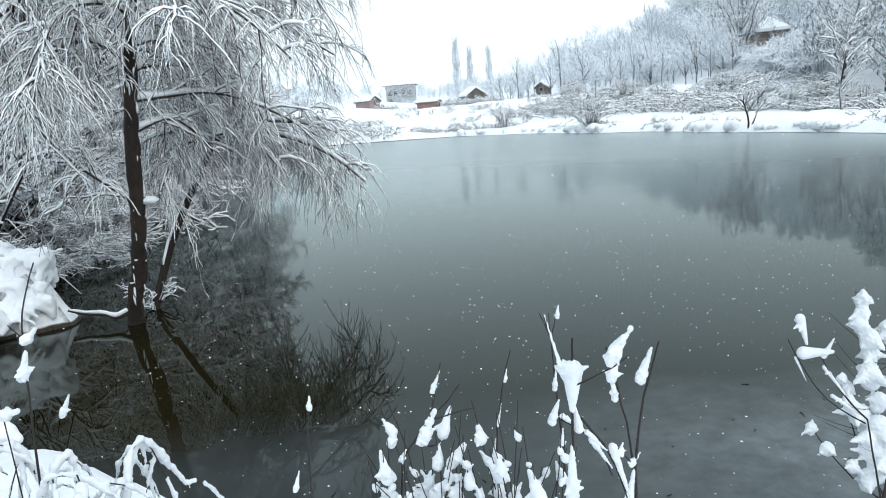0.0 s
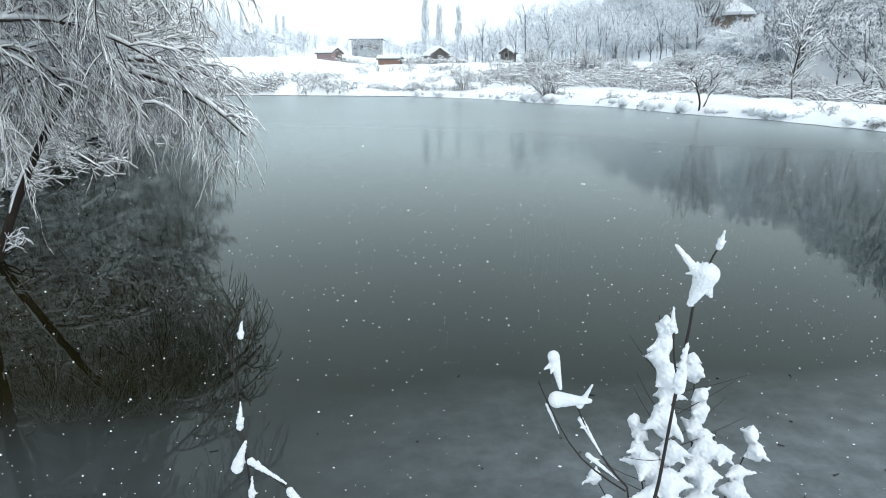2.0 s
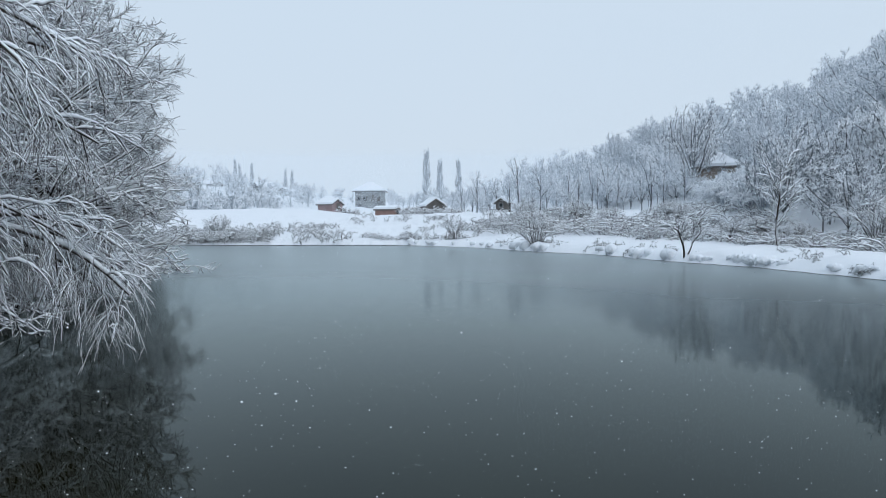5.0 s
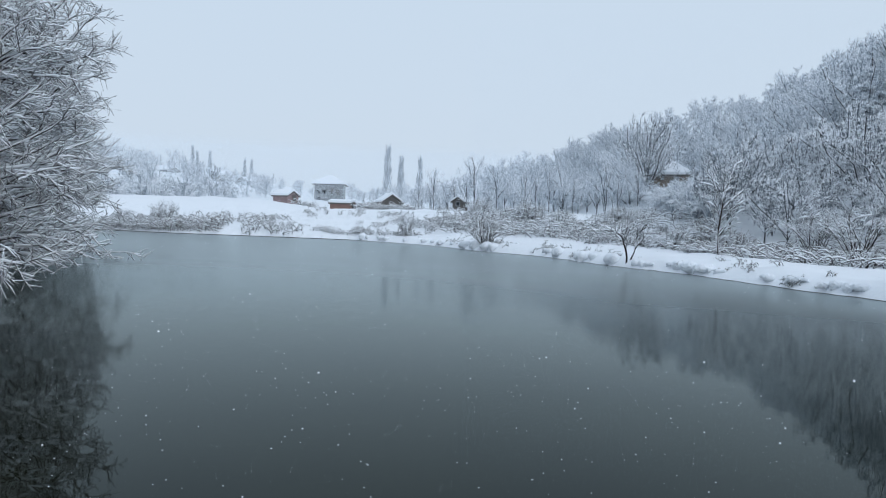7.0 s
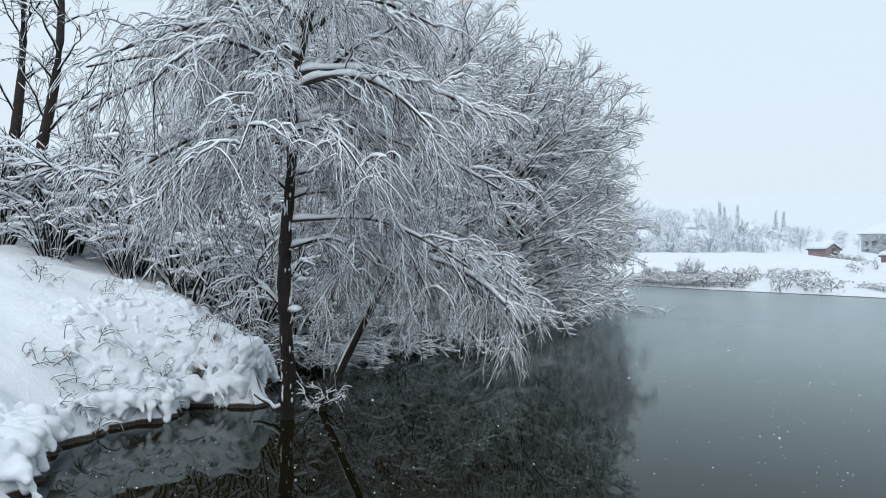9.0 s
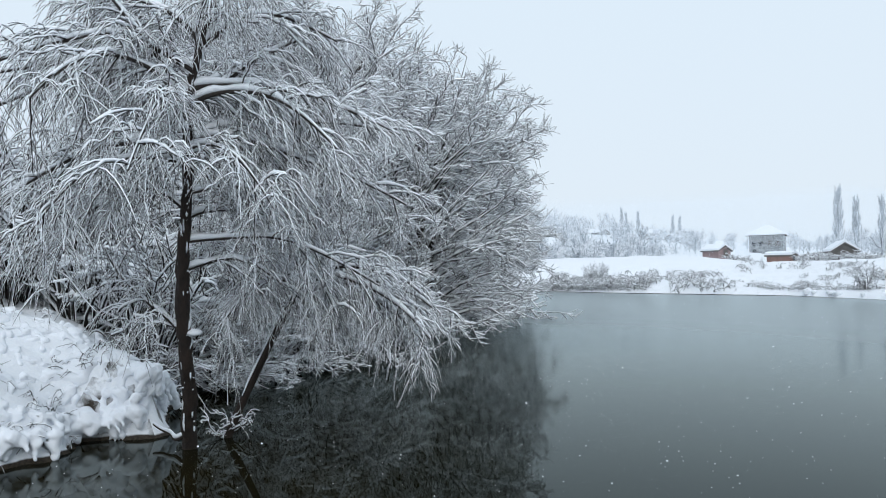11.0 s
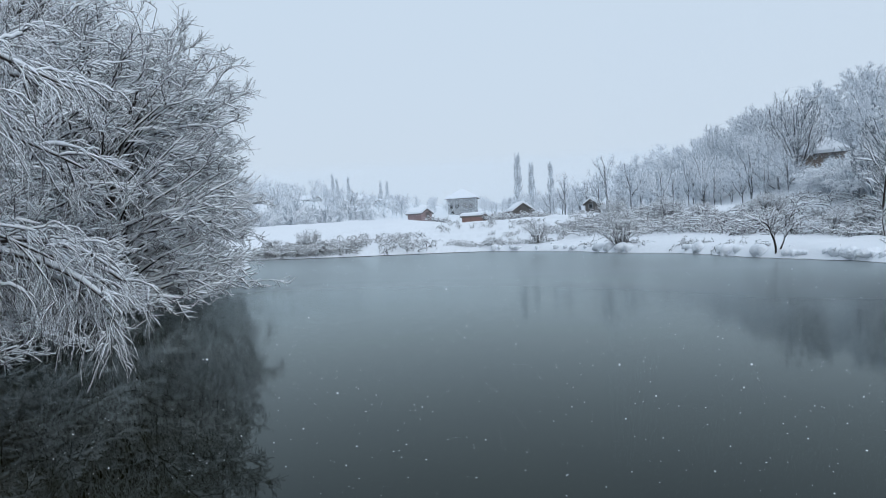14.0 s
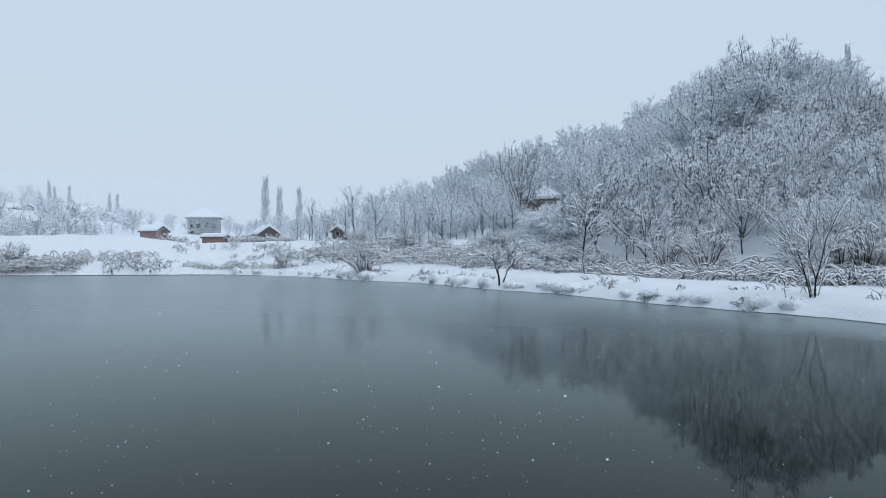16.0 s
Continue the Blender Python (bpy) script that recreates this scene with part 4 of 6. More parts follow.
# the valley's trees, haze painted into their pale twigs
def far_wood():
    """Trees scattered over the valley, too far off to tell apart, as one mass."""
    rand = np.random.default_rng(70)
    verts, quads, base, count = [], [], 0, 0
    while count < 340:
        low = count % 5 < 2
        az, dist = (rnd.uniform(-27, -5), rnd.uniform(96, 190)) if low else (rnd.uniform(-25, 19), rnd.uniform(140, 340))
        x, y = 3.5 + dist * math.sin(radians(az)), 2 + dist * math.cos(radians(az))
        if az > -8 and rnd.random() < 0.45:
            continue
        if (-24 < x < 5 and y < 240) or (not low and az < 0 and dist < 200 and rnd.random() < 0.75) or (low and -14 < x < -6 and y < 130):
            continue
        count += 1
        high = rnd.uniform(1.8, 3.8) if low else rnd.uniform(4.5, 7.5) * (1.35 if az < -14.5 else 1.0)
        a = crown_paths(rand, 10 if low else 12, high * 0.12, high, high * (rnd.uniform(0.5, 0.8) if low else rnd.uniform(0.3, 0.45)), high * 0.1, 0.1, 5)
        b = children(a, 5, 0.25, 1.0, 45, high * 0.2, 0.4, 0.03, 0.14, 3, rand)
        c = children(b, 2 if low else 3, 0.2, 1.0, 48, high * 0.12, 0.3, 0.03, 0.10, 2, rand)
        st = stem_path(rand, high * 0.8)
        v, q = tubes([(st, 0.12, 0.05), (a, 0.08, 0.06), (b, 0.07, 0.05), (c, 0.06, 0.04)], 3, 90)
        verts.append(v + np.array([x, y, ground_at(x, y) - 0.2]))
        quads.append(q + base)
        base += len(v)
    ob = new("far_wood", mesh_from("far_wood", np.concatenate(verts), np.concatenate(quads), M_FAR_HAZED, False))
    tagged(ob, "scattered valley trees, haze painted into their twigs", "trees", kind="stuff")


far_wood()
label = "slender tall poplar, haze painted into its pale twigs"
slim = poplar(np.random.default_rng(80), 16.0, M_FAR_HAZED, label)
POPLARS = [(9.0, 219.8, 25.5), (13.2, 219.7, 22.4), (19.7, 226.3, 22.8), (-69.0, 293.0, 29.8), (-67.2, 293.4, 27.7), (-62.4, 294.5, 28.1), (-54.0, 326.8, 28.1), (-51.0, 327.3, 27.7), (76.4, 70.4, 27.9)]
for i, (x, y, top) in enumerate(POPLARS):
    ob = slim if i == 0 else copy_thing(slim, Matrix.Identity(4))
    place(ob, x, y, 57 * i, (top - ground_at(x, y)) / 16.0, 0.2)
    tagged(ob, group="poplars")

# shrubs on the far banks
label = "leafless shrub bowed under snow on the bank"
shrubs = [bush(np.random.default_rng(90 + k), h, rx, n, M_BUSH, label, "shrub", th, lay) for k, (h, rx, n, th, lay) in
          enumerate(((1.5, 1.5, 26, 0.016, 0.3), (1.1, 1.7, 30, 0.016, 0.9), (2.2, 1.3, 22, 0.016, 0.0)))]
SHRUB_ROWS = [(-24, 77, -14, 73, 4, 0.4, 2.0), (2, 67, 7, 62, 2, 0.5, 2.5), (8, 64, 24, 48, 14, 4.0, 9.0), (20, 46, 25, 22, 16, 3.0, 6.0), (25, 26, 27, 14, 5, 2.5, 5.5)]
count = 0
for x0, y0, x1, y1, n, near, deep in SHRUB_ROWS:
    nx, ny = (y0 - y1), (x1 - x0)
    size = math.hypot(nx, ny)
    for i in range(n):
        u, off = rnd.random(), rnd.uniform(near, deep)
        x, y = x0 + (x1 - x0) * u + nx / size * off, y0 + (y1 - y0) * u + ny / size * off
        if shore_distance(np.array([x]), np.array([y]))[0] < 0.3:
            continue
        k = count % 3
        ob = shrubs[k] if count < 3 else copy_thing(shrubs[k], Matrix.Identity(4))
        place(ob, x, y, rnd.uniform(0, 360), rnd.uniform(0.6, 1.1), 0.1)
        tagged(ob, group="shrubs on the banks")
        count += 1


pale = [bush(np.random.default_rng(94 + k), hh, rx, 26, M_HAZED, "leafless shrub on the slope, haze in its twig colour", "shrub", 0.022, 0.4) for k, (hh, rx) in enumerate(((1.5, 1.5), (1.2, 1.8), (1.9, 1.4)))]
for i, (x, y) in enumerate(low_spots[:95]):
    ob = pale[i] if i < 3 else copy_thing(pale[i % 3], Matrix.Identity(4))
    place(ob, x, y, 67 * i, 0.75 + 0.3 * (i % 3), 0.1)
    tagged(ob, group="shrubs on the banks")


def strip(x0, y0, x1, y1, near, deep, n, rand):
    """Spots on a strip beside the line from one point to another."""
    u, off = rand.random(n), near + (deep - near) * rand.random(n)
    size = math.hypot(x1 - x0, y1 - y0)
    return np.stack([x0 + (x1 - x0) * u + (y0 - y1) / size * off, y0 + (y1 - y0) * u + (x1 - x0) / size * off], -1)


trand = np.random.default_rng(120)
label = "tangled bramble thicket half buried in snow"
thicket("bramble_thicket", label + " on the far bank", trand, np.concatenate([strip(-25, 77.5, -15, 72.6, -1.0, 2.4, 170, trand), strip(-16, 72.6, -11.5, 71.2, -0.8, 1.4, 40, trand), strip(-24, 80, -6, 74, -1.0, 2.0, 36, trand), strip(-9, 70.2, -4, 68.6, -0.3, 1.0, 12, trand)]), 0.95, 1.3, 0.026, 6)
thicket("bramble_thicket", label + " below the houses", trand, np.concatenate([strip(-3, 69.5, 7, 62, 0.5, 1.5, 22, trand), strip(-6, 78, 8, 70, 0, 8, 26, trand)]), 0.7, 0.8, 0.02, 5)
thicket("bramble_thicket", label + " behind the bank", trand, strip(5, 67, 22, 44, 3.2, 8.5, 200, trand), 1.0, 1.6, 0.028, 6)
thicket("bramble_thicket", label + " at the foot of the hill", trand, strip(20, 44, 22.5, 22, 2.8, 6.8, 220, trand), 0.75, 1.4, 0.022, 6)
thicket("bramble_thicket", label + " at the foot of the woods", trand, strip(23, 24, 25, 12, 2.2, 7.0, 110, trand), 0.6, 1.0, 0.016, 5)
thicket("bank_brush", "dark brushwood and roots hanging over the bank edge", trand, np.concatenate([strip(18.6, 26.2, 18.8, 25.2, 0.0, 0.25, 10, trand), strip(19.9, 21.6, 20.2, 20.8, 0.0, 0.2, 5, trand)]), 0.2, 0.3, 0.012, 8)
thicket("bank_weed", "dead weeds poking through the snow on the bank", trand, np.concatenate([strip(9, 57, 16, 37, 0.0, 2.5, 40, trand), strip(16.2, 36, 21, 17, 0.3, 2.5, 16, trand), strip(-20, 75, 8, 62, 0.0, 6.0, 60, trand)]), 0.4, 0.35, 0.014, 4)
thicket("bramble_thicket", label + " under the bank trees", trand, np.concatenate([strip(-6.4, 10.7, -12.6, 38, 0.0, 3.0, 130, trand)]), 1.1, 1.5, 0.014, 7)
thicket("bramble_thicket", "snow-laden brushwood hanging over the water's edge", trand, np.concatenate([strip(-6.3, 10.1, -7.6, 11.4, 0.0, 0.4, 60, trand), strip(-7.6, 11.2, -8.6, 15.0, 0.0, 0.9, 60, trand), strip(-8.7, 15.0, -11.0, 20.5, 0.0, 0.9, 50, trand)]), 0.7, 0.85, 0.010, 10)
thicket("bank_weed", "dead grass tufts hanging over the snowy bank edge", trand, strip(-4.9, 5.8, -5.4, 8.5, 0.05, 0.9, 26, trand), 0.25, 0.35, 0.006, 6)
thicket("bank_weed", "dead grass stalks scattered over the snowy slope", trand, strip(-5.0, 4.0, -8.5, 13.0, 0.8, 8.0, 70, trand), 0.35, 0.45, 0.006, 4)
thicket("bramble_thicket", label + " on the slope", trand, strip(-8.0, 13.0, -18.0, 8.5, -3.0, 1.5, 60, trand), 0.9, 1.0, 0.012, 7)

thicket("bramble_thicket", label + " round the sheds", trand, np.concatenate([strip(2.0, 87.5, 10.5, 93.5, -1.5, 1.5, 34, trand), strip(14.0, 97.0, 20.0, 100.0, -1.0, 1.0, 22, trand), strip(-8.5, 112.5, -6.5, 116.0, -1.0, 1.0, 8, trand)]), 1.1, 1.5, 0.03, 6)

thicket("bramble_thicket", label + " on the slope below the house", trand, strip(27.0, 56.0, 40.0, 84.0, -4.0, 4.0, 110, trand), 0.9, 1.5, 0.030, 5)

# the trees at the water's edge opposite
def shore_tree(seed, height, rx, mains, x, y, label, thick, ns=4):
    rand = np.random.default_rng(seed)
    thing = new("shore_tree")
    az = np.arange(ns) * (6.4 / ns) + rand.random(ns)
    foot = np.stack([np.cos(az) * 0.05, np.sin(az) * 0.05, 0 * az - 0.2], -1)
    top = np.stack([np.cos(az) * rx * 0.45, np.sin(az) * rx * 0.45, height * (0.5 + 0.25 * rand.random(ns)) * (1.3 if ns == 1 else 1.0)], -1)
    stems = arcs(foot, (foot + top) / 2 + np.array([0, 0, height * 0.08]), top, 8, rand, 0.03)
    part("trunk", mesh_from("trunk", *tubes([(stems, thick * 2.4, thick)], 6), M_BARK), M_BARK, thing)
    a = children(stems, mains, 0.25, 1, 40, height * 0.42, 0.2, -0.05, 0.25, 7, rand, 0.02)
    b = children(a, 6, 0.2, 1, 42, height * 0.16, 0.3, 0.0, 0.2, 4, rand)
    c = children(b, 3, 0.2, 1, 42, height * 0.08, 0.3, 0.0, 0.2, 3, rand)
    tagged(part("branchwork", mesh_from("branchwork", *tubes([(a, thick, thick * 0.4), (b, thick * 0.5, thick * 0.25), (c, thick * 0.35, thick * 0.2)], 3), M_TWIG, False), M_TWIG, thing), kind="stuff")
    part("snow", mesh_from("snow", *snow_on([(stems, thick * 2.0, thick, thick * 2.6), (a, thick, thick * 0.4, thick * 2.3), (b, thick * 0.5, thick * 0.25, thick * 1.7), (c, 0.006, 0.004, thick * 0.95)], 4, rand), M_BRIGHT), M_BRIGHT, thing)
    place(thing, x, y)
    return tagged(thing, label, "tree")


shore_tree(101, 3.5, 2.4, 7, 21.6, 20.2, "bare spreading tree on the bank, every branch white with snow", 0.0115, 6)
shore_tree(102, 2.5, 2.3, 8, 16.5, 36.0, "small crooked tree at the water's edge under snow", 0.024, 2)
place(bush(np.random.default_rng(103), 1.9, 2.1, 46, M_BARE, "low spreading bare shrub at the water's edge under snow", "shore_shrub", 0.014, 0.35), 11.6, 50.6)
shore_tree(104, 4.4, 0.5, 16, 22.6, 38.0, "slim upright leafless tree behind the bank", 0.026, 1)


def twin_tree():
    """Two tall dark stems side by side on the slope."""
    rand = np.random.default_rng(140)
    thing = new("twin_tree")
    foot = np.array([[-0.25, 0, -0.2], [0.25, 0.1, -0.2]])
    top = np.array([[-0.5, 0.2, 9.5], [0.9, 0.1, 9.0]])
    stems = arcs(foot, (foot + top) / 2, top, 10, rand, 0.012)
    for k in range(2):
        part("trunk", mesh_from("trunk", *tubes([(stems[k:k + 1], 0.2, 0.07)], 8), M_BARK), M_BARK, thing)
    a = children(stems, 14, 0.3, 1, 55, 2.4, 0.3, 0.1, 0.3, 6, rand)
    b = children(a, 5, 0.2, 1, 45, 0.9, 0.3, 0.1, 0.1, 4, rand)
    c = children(b, 4, 0.2, 1, 45, 0.45, 0.3, 0.1, 0.1, 3, rand)
    tagged(part("crown", mesh_from("crown", *tubes([(a, 0.04, 0.015), (b, 0.014, 0.008), (c, 0.010, 0.006)], 3, 90), M_TWIG, False), M_TWIG, thing), kind="stuff")
    tagged(part("snow", mesh_from("snow", *snow_on([(a, 0.04, 0.015, 0.03), (b, 0.014, 0.008, 0.018)], 4, rand), M_BRIGHT), M_BRIGHT, thing), kind="stuff")
    place(thing, -18.9, 11.0, 30)
    return tagged(thing, "two tall dark tree stems on the snowy slope", "tree")


twin_tree()
fence = tagged(new("board_fence"), "dark weathered board fence at the top of the slope", "fence")
for k in range(14):
    px, py = -22.8 + 0.3 * k, 11.6 - 0.06 * k
    bm = bmesh.new()
    box(bm, px, py - 0.02, ground_at(px, py) - 0.2, px + 0.24, py + 0.01, ground_at(px, py) + 1.3 + 0.06 * math.sin(k * 2.1), 0.008)
    part("board", bm, M_BOARD, fence)
for h in (0.3, 1.0):
    bm = bmesh.new()
    box(bm, -22.9, -0.05, -0.04, -18.5, -0.024, 0.05)
    bmesh.ops.rotate(bm, verts=bm.verts, cent=(-22.8, 0, 0), matrix=Matrix.Rotation(math.atan2(-0.06, 0.3), 3, "Z"))
    bmesh.ops.translate(bm, verts=bm.verts, vec=(0, 11.63, ground_at(-20.7, 11.2) + h))
    part("rail", bm, M_BOARD, fence)
# bushes on the slope behind the willow
for k, (x, y, size) in enumerate(((-6.6, 10.1, 0.5), (-8.9, 8.7, 0.6), (-9.9, 7.8, 0.7), (-11.2, 7.4, 0.9), (-8.2, 9.6, 1.2), (-9.4, 9.0, 1.2), (-10.6, 8.4, 1.2), (-7.2, 10.2, 1.1), (-11.8, 7.6, 1.2),
                                   (-7.6, 11.2, 1.0), (-8.6, 10.6, 1.1), (-9.8, 10.4, 1.2), (-11.0, 10.6, 1.2), (-12.4, 10.4, 1.2), (-13.8, 10.2, 1.1), (-15.2, 9.8, 1.0), (-9.0, 12.4, 1.4),
                                   (-10.6, 12.4, 1.5), (-12.4, 12.2, 1.5), (-8.0, 13.6, 1.4), (-16.8, 9.2, 0.9), (-14.5, 12.0, 1.3), (-20.5, 9.6, 1.0), (-22.0, 8.0, 1.1))):
    ob = copy_thing(shrubs[2 if k % 2 else 0], Matrix.Identity(4))
    place(ob, x, y, 77 * k, size, 0.1)
    tagged(ob, "dense leafless bush loaded with snow on the slope", group="bushes on the slope")


# snow on the near slope, heaped over tussocks and hanging in tongues over the water's edge
def bank_snow(name, x0, y0, x1, y1, tongues, heaps, seed, k=1.0):
    rand = np.random.default_rng(seed)
    cones = []
    d = unit(np.array([x1 - x0, y1 - y0]))
    for q in strip(x0, y0, x1, y1, -0.3, 0.5, tongues, rand):
        s = float(shore_distance(np.array([q[0]]), np.array([q[1]]))[0])
        out = np.array([d[1], -d[0]])
        q = q + out * (s - 0.16)
        turn = rand.normal(0, 0.9)
        way = out * math.cos(turn) + d * math.sin(turn)
        z0 = max(ground_at(*(q - out * 0.1)), 0.24)
        reach = (0.04 + 0.34 * rand.random() ** 1.5) * min(k, 1.5)
        r = (0.030 + 0.085 * rand.random() ** 2) * k
        knee = (*(q + way * reach * 0.6), z0 + 0.02 * rand.random())
        cones.append(((*(q - way * 0.15), z0), knee, r * 1.3, r))
        cones.append((knee, (*(q + way * reach), max(0.0, z0 - 0.05 - 0.28 * rand.random())), r, r * 0.5))
    for q in strip(x0, y0, x1, y1, 0.1, 2.4, heaps, rand):
        z = ground_at(q[0], q[1])
        if z < 0.15:
            continue
        a = rand.random() * 6.283
        r = (0.03 + 0.06 * rand.random() ** 2) * k
        reach = (0.05 + 0.22 * rand.random()) * k
        cones.append(((q[0], q[1], z - 0.2 * r), (q[0] + reach * math.cos(a), q[1] + reach * math.sin(a), ground_at(q[0] + reach * math.cos(a), q[1] + reach * math.sin(a)) - 0.1 * r), r, r * 0.4))
    ob = new(name, mesh_from(name, *snow_mass(cones, 0.018 * k, 0.055 * k, 0.032 * min(k, 1.0), seed), M_SNOW))
    tagged(ob, "tongues of snow hanging over the edge of the bank", "snow", kind="stuff")


bank_snow("bank_snow", -3.3, 4.7, -5.0, 6.1, 34, 30, 151)
bank_snow("bank_snow", -5.1, 6.2, -4.8, 8.5, 44, 150, 152)
bank_snow("bank_snow", -4.9, 8.6, -7.4, 11.0, 90, 60, 153)
bank_snow("bank_snow", 14.2, 45.0, 16.2, 36.0, 10, 2, 154, 2.4)
bank_snow("bank_snow", 16.2, 36.0, 18.0, 31.4, 8, 2, 155, 2.0)
bank_snow("bank_snow", 18.0, 31.4, 18.7, 25.6, 10, 2, 156, 1.8)
bank_snow("bank_snow", 18.7, 25.6, 20.6, 19.2, 12, 2, 157, 1.7)
bank_snow("bank_snow", 1.7, 66.4, 8.9, 57.0, 12, 2, 159, 3.0)
bank_snow("bank_snow", 8.9, 57.0, 14.2, 45.0, 12, 2, 160, 2.8)

# ---------------------------------------------------------------- houses
def house(name, label, x, y, base, turn, w, d, wall_h, roof_h, wall, hip=False, over=0.4, windows=(), doors=(), snow=0.25):
    """A small building: walls, a roof under snow, windows and doors on its front (share along the front, sill height, width, height)."""
    thing = new(name)
    bm = bmesh.new()
    for a in ((-w / 2, -d / 2, w / 2, -d / 2 + 0.3), (-w / 2, d / 2 - 0.3, w / 2, d / 2), (-w / 2, -d / 2 + 0.3, -w / 2 + 0.3, d / 2 - 0.3), (w / 2 - 0.3, -d / 2 + 0.3, w / 2, d / 2 - 0.3)):
        box(bm, a[0], a[1], -1.0, a[2], a[3], wall_h)
    if not hip:
        for s in (-1, 1):
            y0, y1 = s * d / 2, s * (d / 2 - 0.25)
            v = [bm.verts.new(p) for p in ((-w / 2, y0, wall_h), (w / 2, y0, wall_h), (0, y0, wall_h + roof_h), (-w / 2, y1, wall_h), (w / 2, y1, wall_h), (0, y1, wall_h + roof_h))]
            for q in ((0, 1, 2), (5, 4, 3), (0, 3, 4, 1), (1, 4, 5, 2), (2, 5, 3, 0)):
                bm.faces.new([v[k] for k in q])
        bmesh.ops.recalc_face_normals(bm, faces=bm.faces)
    part("wall", bm, wall, thing)

    def roof_shape(z, grow, thick):
        bm = bmesh.new()
        a, b = w / 2 + over + grow, d / 2 + over + grow
        ridge = 0.12 if hip else 0.0
        def ring(dz):
            e = [bm.verts.new(p) for p in ((-a, -b, z + dz), (a, -b, z + dz), (a, b, z + dz), (-a, b, z + dz))]
            if hip:
                k = max(d, w) / 2 - min(d, w) / 2 + 0.3
                t = [(-k, 0), (k, 0)] if w >= d else [(0, -k), (0, k)]
                e += [bm.verts.new((*q, z + roof_h + dz)) for q in t]
            else:
                e += [bm.verts.new((0, -b, z + roof_h * (1 + over / w) + dz)), bm.verts.new((0, b, z + roof_h * (1 + over / w) + dz))]
            return e
        lo, hi = ring(-0.12), ring(thick)
        if hip and w >= d:
            tops = [(0, 1, 5, 4), (1, 2, 5), (2, 3, 4, 5), (3, 0, 4)]
        else:
            tops = [(0, 1, 4), (1, 2, 5, 4), (2, 3, 5), (3, 0, 4, 5)]
        for q in tops:
            if not hip and len(q) == 3:
                continue
            bm.faces.new([hi[k] for k in q])
            bm.faces.new([lo[k] for k in reversed(q)])
        rim = [(0, 1), (1, 2), (2, 3), (3, 0)] if hip else [(1, 2), (3, 0), (0, 4), (4, 1), (2, 5), (5, 3)]
        for i, j in rim:
            bm.faces.new([lo[i], lo[j], hi[j], hi[i]])
        bmesh.ops.recalc_face_normals(bm, faces=bm.faces)
        return bm
    roof = part("roof", roof_shape(wall_h, 0.0, 0.05), M_BOARD, thing)
    part("roof_snow", roof_shape(wall_h + 0.19, -0.04, snow), M_SNOW, roof, "thick snow on the roof")
    for u, z, ww, hh in windows:
        bm = bmesh.new()
        cx = -w / 2 + u * w
        for q in ((cx - ww / 2 - 0.1, z - 0.1, cx - ww / 2, z + hh + 0.1), (cx + ww / 2, z - 0.1, cx + ww / 2 + 0.1, z + hh + 0.1), (cx - ww / 2, z - 0.1, cx + ww / 2, z), (cx - ww / 2, z + hh, cx + ww / 2, z + hh + 0.1)):
            box(bm, q[0], -d / 2 - 0.06, q[1], q[2], -d / 2 - 0.003, q[3])
        win = part("window", bm, M_PLASTER, thing)
        bm = bmesh.new()
        box(bm, cx - ww / 2, -d / 2 - 0.03, z, cx + ww / 2, -d / 2 - 0.004, z + hh)
        part("pane", bm, M_GLASS, win)
    for u, z, ww, hh in doors:
        bm = bmesh.new()
        cx = -w / 2 + u * w
        box(bm, cx - ww / 2, -d / 2 - 0.05, z, cx + ww / 2, -d / 2 - 0.004, z + hh, 0.01)
        part("door", bm, M_BOARD, thing)
    thing.matrix_basis = pose(x, y, base, 0, 0, turn)
    return tagged(thing, label, "house" if w > 6 else "shed")


def balcony(home, w, d, z):
    bm = bmesh.new()
    box(bm, -w * 0.1, -d / 2 - 1.0, z - 0.15, w / 2, -d / 2 - 0.005, z)
    deck = part("balcony", bm, M_PLASTER, home)
    for k in range(6):
        bm = bmesh.new()
        px = -w * 0.1 + 0.05 + k * (w * 0.6 - 0.15) / 5
        box(bm, px, -d / 2 - 0.97, z + 0.004, px + 0.06, -d / 2 - 0.91, z + 0.9)
        part("post", bm, M_BOARD, deck)
    bm = bmesh.new()
    box(bm, -w * 0.1, -d / 2 - 0.98, z + 0.9, w / 2, -d / 2 - 0.90, z + 0.97)
    part("rail", bm, M_BOARD, deck)


home = house("house", "two-storey grey plastered house with a snowy hipped roof", -8.9, 220.5, ground_at(-9, 216), -3, 8.8, 8.0, 12.0 - ground_at(-9, 216), 2.7, M_PLASTER, True, 0.8,
             [(0.14, 2.4, 1.1, 1.2), (0.34, 2.4, 1.1, 1.2), (0.14, 0.3, 1.1, 1.2)], [(0.62, 2.3, 1.0, 1.9), (0.82, 2.3, 1.3, 1.4)])
balcony(home, 8.8, 8.0, 2.25)
house("red_shed", "red board shed with a snowy gable roof", -10.5, 117.5, 4.4, 60, 3.0, 2.9, 0.85, 0.75, M_REDWOOD, False, 0.25, [], [(0.6, 0.0, 1.0, 1.1)], 0.18)
house("brick_outhouse", "low red brick outhouse with snow on its flat-pitched roof", -0.2, 91.0, 2.95, 75, 2.0, 2.7, 0.9, 0.18, M_BRICK, False, 0.2, [(0.5, 0.3, 0.6, 0.45)], [], 0.15)
house("wooden_barn", "dark wooden barn with a gable front and snowy roof", 6.0, 98.0, 3.3, 12, 2.6, 3.4, 1.0, 0.95, M_BOARD, False, 0.3, [], [(0.5, 0.0, 1.0, 1.2)], 0.15)
